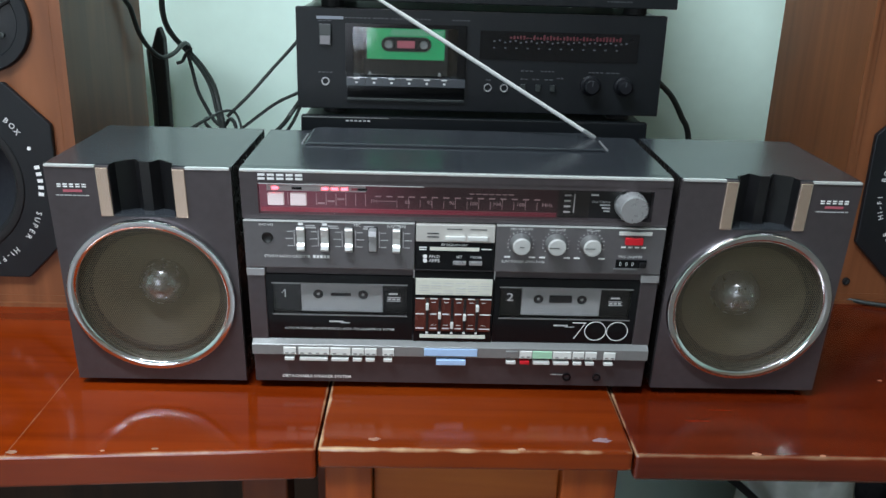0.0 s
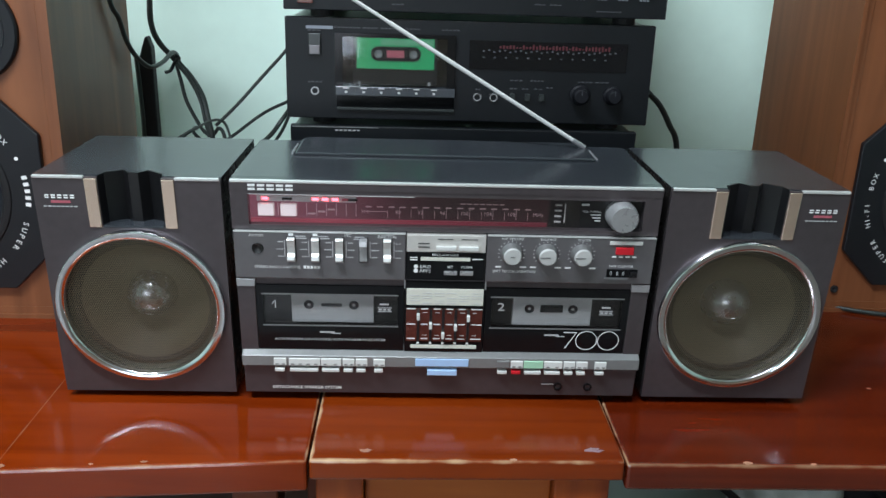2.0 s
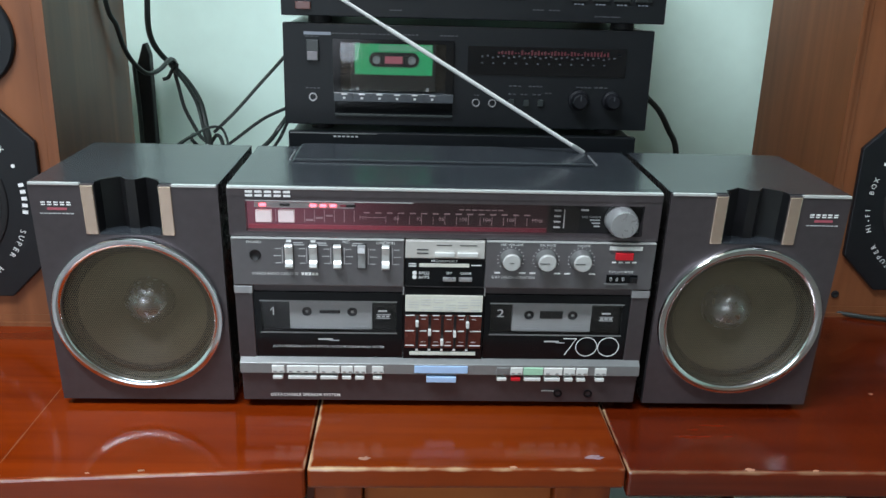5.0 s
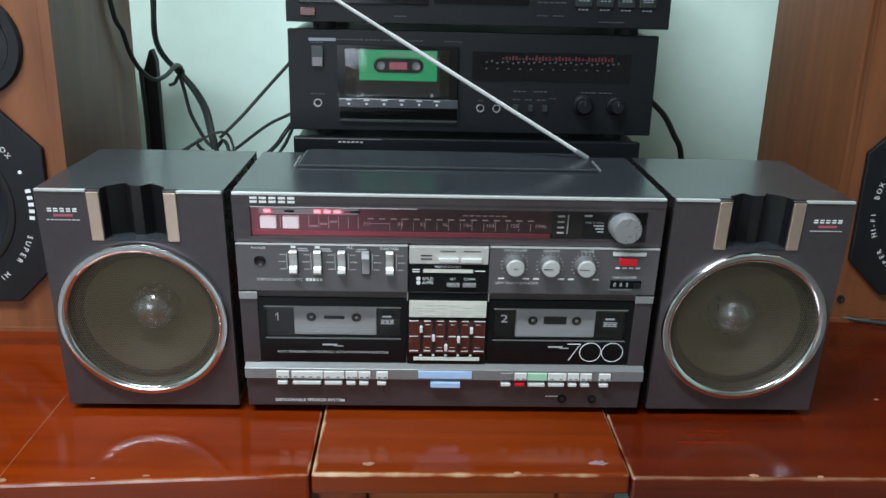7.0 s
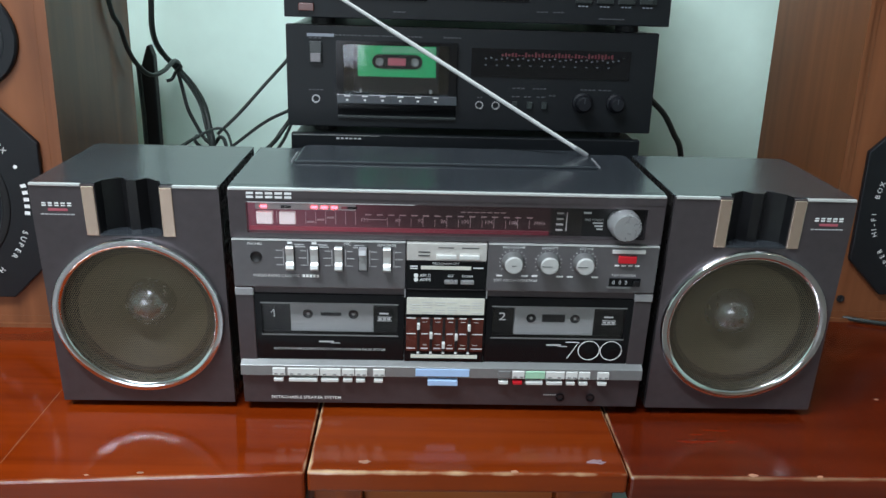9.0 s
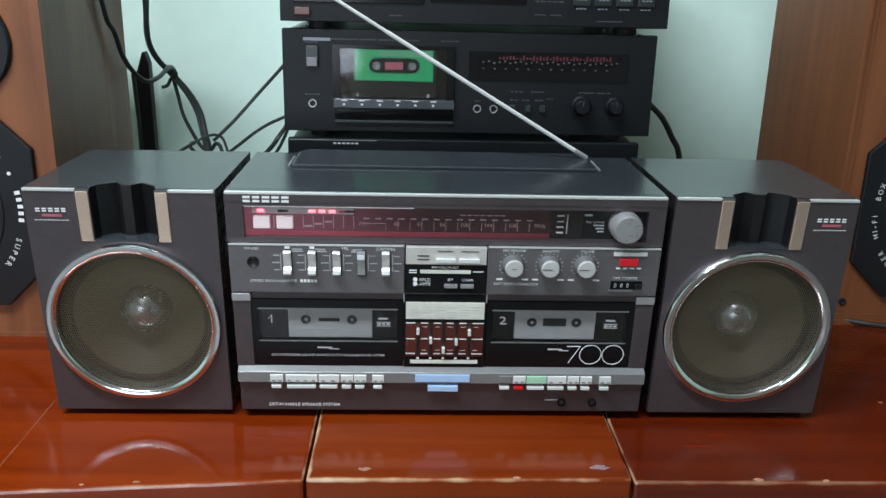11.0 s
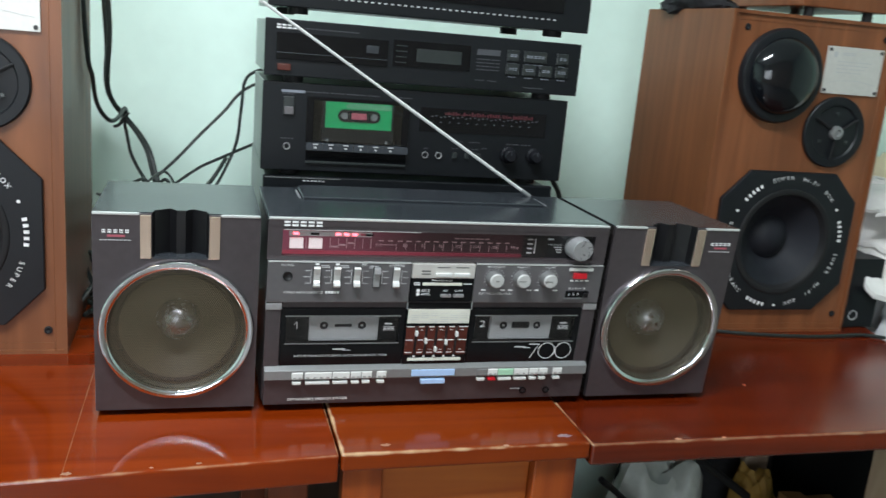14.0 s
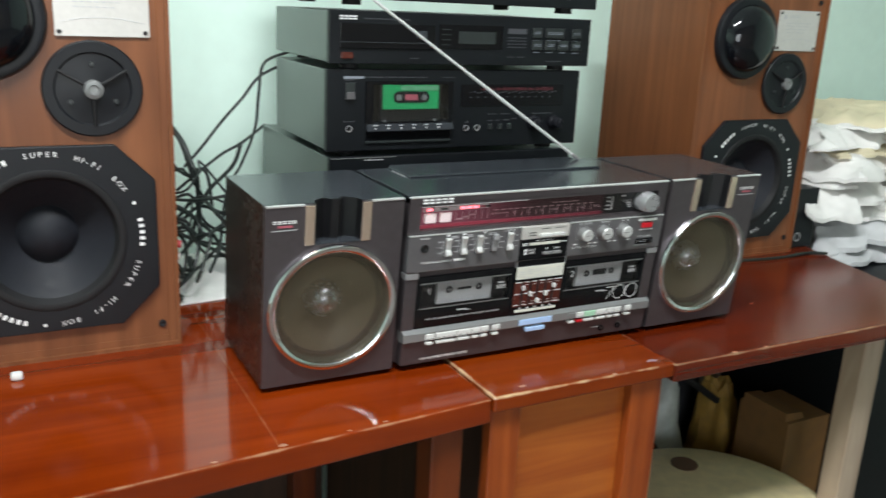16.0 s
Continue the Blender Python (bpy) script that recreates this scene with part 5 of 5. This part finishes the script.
cable([(-0.388, 0.556, 1.018), (-0.382, 0.56, 0.985), (-0.376, 0.56, 0.955), (-0.365, 0.56, 0.93), (-0.35, 0.55, 0.91), (-0.335, 0.54, 0.905), (-0.322, 0.53, 0.918), (-0.312, 0.52, 0.905), (-0.308, 0.51, 0.85)], 0.0028)
cable([(-0.378, 0.548, 1.02), (-0.386, 0.545, 1.010), (-0.392, 0.545, 1.0), (-0.40, 0.543, 0.997)], 0.0026, "short cable tie round the hanging cables", "cable_tie")
cable([(-0.338, 0.58, 0.912), (-0.305, 0.59, 0.944), (-0.268, 0.60, 0.985), (-0.232, 0.60, 1.024), (-0.20, 0.60, 1.062), (-0.15, 0.58, 1.09)], 0.0026)
cable([(-0.35, 0.59, 0.87), (-0.316, 0.60, 0.893), (-0.271, 0.60, 0.927), (-0.235, 0.60, 0.946), (-0.17, 0.68, 0.965)], 0.0026)
cable([(-0.275, 0.60, 0.77), (-0.262, 0.60, 0.86), (-0.235, 0.60, 0.91), (-0.21, 0.60, 0.972), (-0.203, 0.60, 1.031), (-0.195, 0.59, 1.085), (-0.15, 0.575, 1.108)], 0.0026)
cable([(-0.33, 0.60, 0.77), (-0.30, 0.61, 0.85), (-0.258, 0.61, 0.894), (-0.243, 0.61, 0.914), (-0.225, 0.64, 0.94)], 0.0036)
cable([(0.25, 0.58, 1.045), (0.30, 0.59, 1.015), (0.334, 0.60, 0.981), (0.359, 0.60, 0.957), (0.378, 0.60, 0.926), (0.393, 0.60, 0.894), (0.40, 0.59, 0.80), (0.40, 0.57, 0.754)], 0.0046)
cable([(-0.464, 0.62, 1.007), (-0.461, 0.62, 0.9), (-0.46, 0.60, 0.756)], 0.0035)
rng = random.Random(5)
for i in range(13):
    x0 = -0.425 + 0.02 * rng.random()
    z0 = 0.80 + 0.11 * rng.random()
    pts = [(x0, 0.47 + 0.1 * rng.random(), z0)]
    for k in range(1, 6):
        pts.append((x0 + 0.04 * k + 0.016 * rng.uniform(-1, 1), 0.42 + 0.16 * rng.random(), max(0.762, z0 + 0.045 * rng.uniform(-1, 1) - 0.004 * k)))
    cable(pts, rng.choice((0.002, 0.0026, 0.0032)), "tangled black cable behind the stereo")
for i in range(7):
    x0, y0, z0 = -0.425 + 0.012 * i, 0.33 + 0.02 * rng.random(), 0.757 + 0.05 * rng.random()
    pts = [(x0, y0, z0)]
    for k in range(1, 6):
        pts.append((x0 + 0.03 * math.sin(k * 1.3 + i), y0 + 0.035 * k, max(0.757, z0 + 0.035 * math.sin(k * 1.7 + 2 * i))))
    cable(pts, rng.choice((0.0024, 0.003, 0.0038)), "tangled black cable behind the stereo")
cable([(-0.42, 0.33, 0.757), (-0.40, 0.37, 0.765), (-0.375, 0.38, 0.785), (-0.365, 0.42, 0.80), (-0.35, 0.45, 0.77)], 0.0032, "black cable lying on the table")
rod = thing("dark_bar", "dark upright bar leaning on the wall", "bar")
part("bar", prism([(-0.466, 0.0), (-0.444, 0.0), (-0.449, 1.02), (-0.455, 1.038), (-0.459, 1.036), (-0.471, 1.0)], 0.652, 0.672, "y"), "rubber", rod, bevel=0.002)
cable([(0.45, 0.31, 0.7535), (0.56, 0.25, 0.7535), (0.70, 0.225, 0.7535), (0.80, 0.23, 0.7535), (0.84, 0.215, 0.7535)], 0.0028, "thin black cable lying on the table")
plug = thing("audio_plug", "red and white audio plugs among the cables", "plug")
part("red_plug", tube([(-0.405, 0.40, 0.835), (-0.382, 0.395, 0.83)], 0.006, seg=12), "red", plug, "red plug", smooth=True)
part("white_plug", tube([(-0.405, 0.395, 0.815), (-0.385, 0.39, 0.812)], 0.006, seg=12), "white", plug, "white plug", smooth=True)
sheet = part("paper_sheet", prism([(-0.40, 0.345), (-0.27, 0.355), (-0.25, 0.60), (-0.41, 0.60)], 0.7505, 0.7525), "paper")
tagged(sheet, "white paper sheet under the cables on the table", "paper")

# ---- papers and box at the end of the table ----
bb = thing("black_box", "small black box beside the loudspeaker", "box")
part("body", box(0.803, 0.868, 0.278, 0.36, 0.749, 0.872), "deck", bb, bevel=0.002)
part("ring_mark", lathe([(0.009, 0.278), (0.009, 0.2774), (0.0075, 0.2774), (0.0075, 0.278)], 0.822, 0.772, 24), "ink_dim", bb)
shelf = thing("side_cupboard", "dark low cupboard beside the table", "cupboard")
part("carcass", box(0.875, 1.45, 0.12, 0.68, 0.0, 0.685), "deck", shelf, bevel=0.003)
part("top", box(0.87, 1.455, 0.095, 0.685, 0.685, 0.70), "deck", shelf, bevel=0.002)
part("door", box(0.88, 1.16, 0.102, 0.12, 0.03, 0.68), "deck", shelf, bevel=0.002)
part("door", box(1.165, 1.445, 0.102, 0.12, 0.03, 0.68), "deck", shelf, bevel=0.002)
rng = random.Random(11)


def ridge(p):
    """Sharp creases: the folded-over value of a smooth noise."""
    return 1 - 2 * abs(noise.noise(p))


def paper_bundle(x, y, z, w, d, h, turn, material, label):
    """A loose stack of crumpled sheets whose rims sag over the ones below."""
    t = tagged(new("paper_bundle"), label, "papers", "pile of papers")
    n, nj, layers = 30, 24, max(2, int(h / 0.027))
    for k in range(layers):
        bm = bmesh.new()
        zz = z + h * k / layers
        ox, oy, ph = rng.uniform(-0.045, 0.045), rng.uniform(-0.045, 0.04), rng.uniform(0, 60)
        g = turn + rng.uniform(-0.35, 0.35)
        c, s = math.cos(g), math.sin(g)
        sw, sd = w * rng.uniform(0.8, 1.1), d * rng.uniform(0.8, 1.1)
        thick = h / layers * rng.uniform(0.7, 1.0)
        crush = rng.uniform(0.016, 0.036) if k else 0.004
        grid = []
        for top in (0, 1):
            rows_ = []
            for i in range(n):
                row = []
                for j in range(nj):
                    a_, b_ = 2 * i / (n - 1) - 1, 2 * j / (nj - 1) - 1
                    u, v = a_ * sw / 2, b_ * sd / 2
                    rag = noise.noise(Vector((i * 0.25, j * 0.25, ph))) * 0.03
                    far = max(abs(a_), abs(b_))
                    up = crush * ridge(Vector((u * 5.5, v * 5.5, ph))) + 0.4 * crush * ridge(Vector((u * 19, v * 19, ph + 3))) + 0.004 * noise.noise(Vector((u * 60, v * 60, ph)))
                    up -= (0.018 + 0.012 * noise.noise(Vector((a_ * 2, b_ * 2, ph)))) * max(0.0, far - 0.55) ** 2 / 0.2 * (1 if k else 0)
                    low = zz + top * thick * (1 - 0.7 * far ** 6) + up
                    row.append(bm.verts.new((x + ox + (u + rag) * c - (v - rag) * s, y + oy + (u + rag) * s + (v - rag) * c, max(low, 0.7015 + 0.0015 * top))))
                rows_.append(row)
            grid.append(rows_)
        for rows_ in grid:
            for i in range(n - 1):
                for j in range(nj - 1):
                    bm.faces.new((rows_[i][j], rows_[i + 1][j], rows_[i + 1][j + 1], rows_[i][j + 1]))
        a, b = grid
        rim = [(i, 0) for i in range(n)] + [(n - 1, j) for j in range(1, nj)] + [(i, nj - 1) for i in range(n - 2, -1, -1)] + [(0, j) for j in range(nj - 2, 0, -1)]
        for (i, j), (k2, l2) in zip(rim, rim[1:] + rim[:1]):
            bm.faces.new((a[i][j], a[k2][l2], b[k2][l2], b[i][j]))
        part("paper", bm, material if rng.random() < 0.75 else rng.choice(("paper", "paper_grey", "paper_yellow")), t, smooth=True)
    return t


for x, y, z, w, d, h, turn, m_, l_ in (
        (1.02, 0.40, 0.702, 0.30, 0.34, 0.08, 0.10, "paper_grey", "loose grey printed sheets in the pile"),
        (1.01, 0.42, 0.785, 0.30, 0.32, 0.07, -0.12, "paper", "crumpled white paper sheets in the pile"),
        (1.04, 0.42, 0.860, 0.31, 0.32, 0.06, 0.16, "paper", "crumpled white paper sheets in the pile"),
        (1.02, 0.44, 0.925, 0.29, 0.30, 0.05, -0.05, "paper_yellow", "yellowed paper sheets on top of the pile"),
        (1.05, 0.45, 0.980, 0.26, 0.26, 0.035, 0.22, "paper", "white paper sheets on top of the pile"),
        (1.28, 0.36, 0.702, 0.26, 0.34, 0.12, 0.05, "paper", "crumpled white paper sheets in the pile"),
        (1.30, 0.38, 0.826, 0.27, 0.32, 0.10, -0.1, "paper", "crumpled white paper sheets in the pile"),
        (1.29, 0.40, 0.930, 0.25, 0.30, 0.05, 0.1, "paper_yellow", "yellowed paper sheets on top of the pile")):
    paper_bundle(x, y, z, w, d, h, turn, m_, l_)

# ---- under the tables ----
def turned(profile, cx, cy, seg=64):
    """A profile (radius, z) turned about an upright axis."""
    bm = lathe([(r, z) for r, z in profile], 0, 0, seg)
    for v in bm.verts:
        v.co = (cx + v.co.x, cy + v.co.z, v.co.y)
    return bm


def lump(name, cx, cy, cz, rx, ry, rz, material, label, category, seed, flat=0.0, rough=0.12):
    """A soft sagging bag or bundle."""
    bm = bmesh.new()
    bmesh.ops.create_icosphere(bm, subdivisions=4, radius=1)
    for v in bm.verts:
        n = noise.noise(v.co * 1.7 + Vector((seed, 0, 0))) * rough + noise.noise(v.co * 5 + Vector((0, seed, 0))) * rough * 0.4
        p = v.co * (1 + n)
        q = abs(p.z) ** 0.6 * (1 if p.z > 0 else -1) if flat else p.z
        v.co = (cx + p.x * rx, cy + p.y * ry, max(0.0, cz + q * rz))
    ob = part(name, bm, material, smooth=True)
    return tagged(ob, label, category) if label else ob


pouf = thing("round_stool", "cream vinyl round stool with a brown emblem", "stool")
RX, RY = 0.485, 0.08
part("cushion", turned([(0.0, 0.362), (0.12, 0.361), (0.19, 0.356), (0.215, 0.345), (0.226, 0.325), (0.222, 0.30), (0.205, 0.285), (0.0, 0.285)], RX, RY), "sack", pouf, "padded cream seat", smooth=True)
part("emblem", lathe_z(0.026, 0.3605, 0.3630, 0.515, 0.20, 24), "sack_print", pouf, "brown printed emblem")
part("base", prism([(RX + 0.17 * math.cos(2 * math.pi * i / 32), RY + 0.17 * math.sin(2 * math.pi * i / 32)) for i in range(32)], 0.0, 0.285), "sack", pouf)
bag = thing("plastic_bag", "crumpled pale grey plastic bag under the table", "bag")
lump("body", 0.59, 0.42, 0.22, 0.11, 0.08, 0.24, "bag_green", "", "", 2.0, rough=0.3).parent = bag
part("handle", tube(spline([(0.55, 0.42, 0.43), (0.55, 0.42, 0.49), (0.585, 0.42, 0.505), (0.61, 0.42, 0.47), (0.61, 0.42, 0.43)], 5), 0.007), "bag_green", bag, smooth=True)
lump("ochre_cloth", 0.765, 0.37, 0.20, 0.055, 0.06, 0.23, "amber", "ochre cloth heap under the table", "cloth", 5.0, rough=0.25)
crate = thing("cardboard_box", "brown cardboard box under the table", "box")
part("body", box(0.745, 0.865, 0.16, 0.29, 0.0, 0.42), "card", crate, bevel=0.002)
part("flap", prism([(0.745, 0.42), (0.80, 0.42), (0.79, 0.434), (0.745, 0.438)], 0.17, 0.28, "y"), "card", crate)
sack = thing("dark_sack", "black cloth sack in the shade under the table", "sack")
body_ = lump("body", 0.78, 0.56, 0.27, 0.19, 0.11, 0.32, "dark_cloth", "", "", 8.0)
body_.parent = sack
part("tie", tube([(0.76, 0.56, 0.57), (0.77, 0.56, 0.64)], 0.02), "dark_cloth", sack, smooth=True)
tagged(part("strap", tube(spline([(0.50, 0.30, 0.55), (0.59, 0.32, 0.492), (0.69, 0.33, 0.421), (0.72, 0.33, 0.40)], 6), 0.008), "rubber", smooth=True), "black strap under the table", "strap")
tagged(part("strap", tube(spline([(0.40, 0.30, 0.47), (0.449, 0.33, 0.426), (0.53, 0.33, 0.351), (0.56, 0.33, 0.32)], 6), 0.006), "rubber", smooth=True), "black strap under the table", "strap")
lump("dark_cloth", 0.53, 0.43, 1.268, 0.055, 0.07, 0.03, "dark_cloth", "dark cloth lying on top of the loudspeaker", "cloth", 12.0, rough=0.3)
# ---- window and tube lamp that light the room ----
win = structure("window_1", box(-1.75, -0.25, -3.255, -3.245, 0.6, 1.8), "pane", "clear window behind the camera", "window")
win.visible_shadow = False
fix = thing("ceiling_light", "white fluorescent tube lamp on the ceiling", "lamp")
part("housing", box(-1.27, 0.03, -0.88, -0.76, 2.64, 2.75), "white", fix, bevel=0.004)

# small things on the table
cap = thing("white_cap", "small white plastic cap lying on the table", "cap", loc=(0, 0, 0))
part("cap", box(-0.628, -0.615, 0.150, 0.163, 0.7502, 0.759), "white", cap, bevel=0.003)
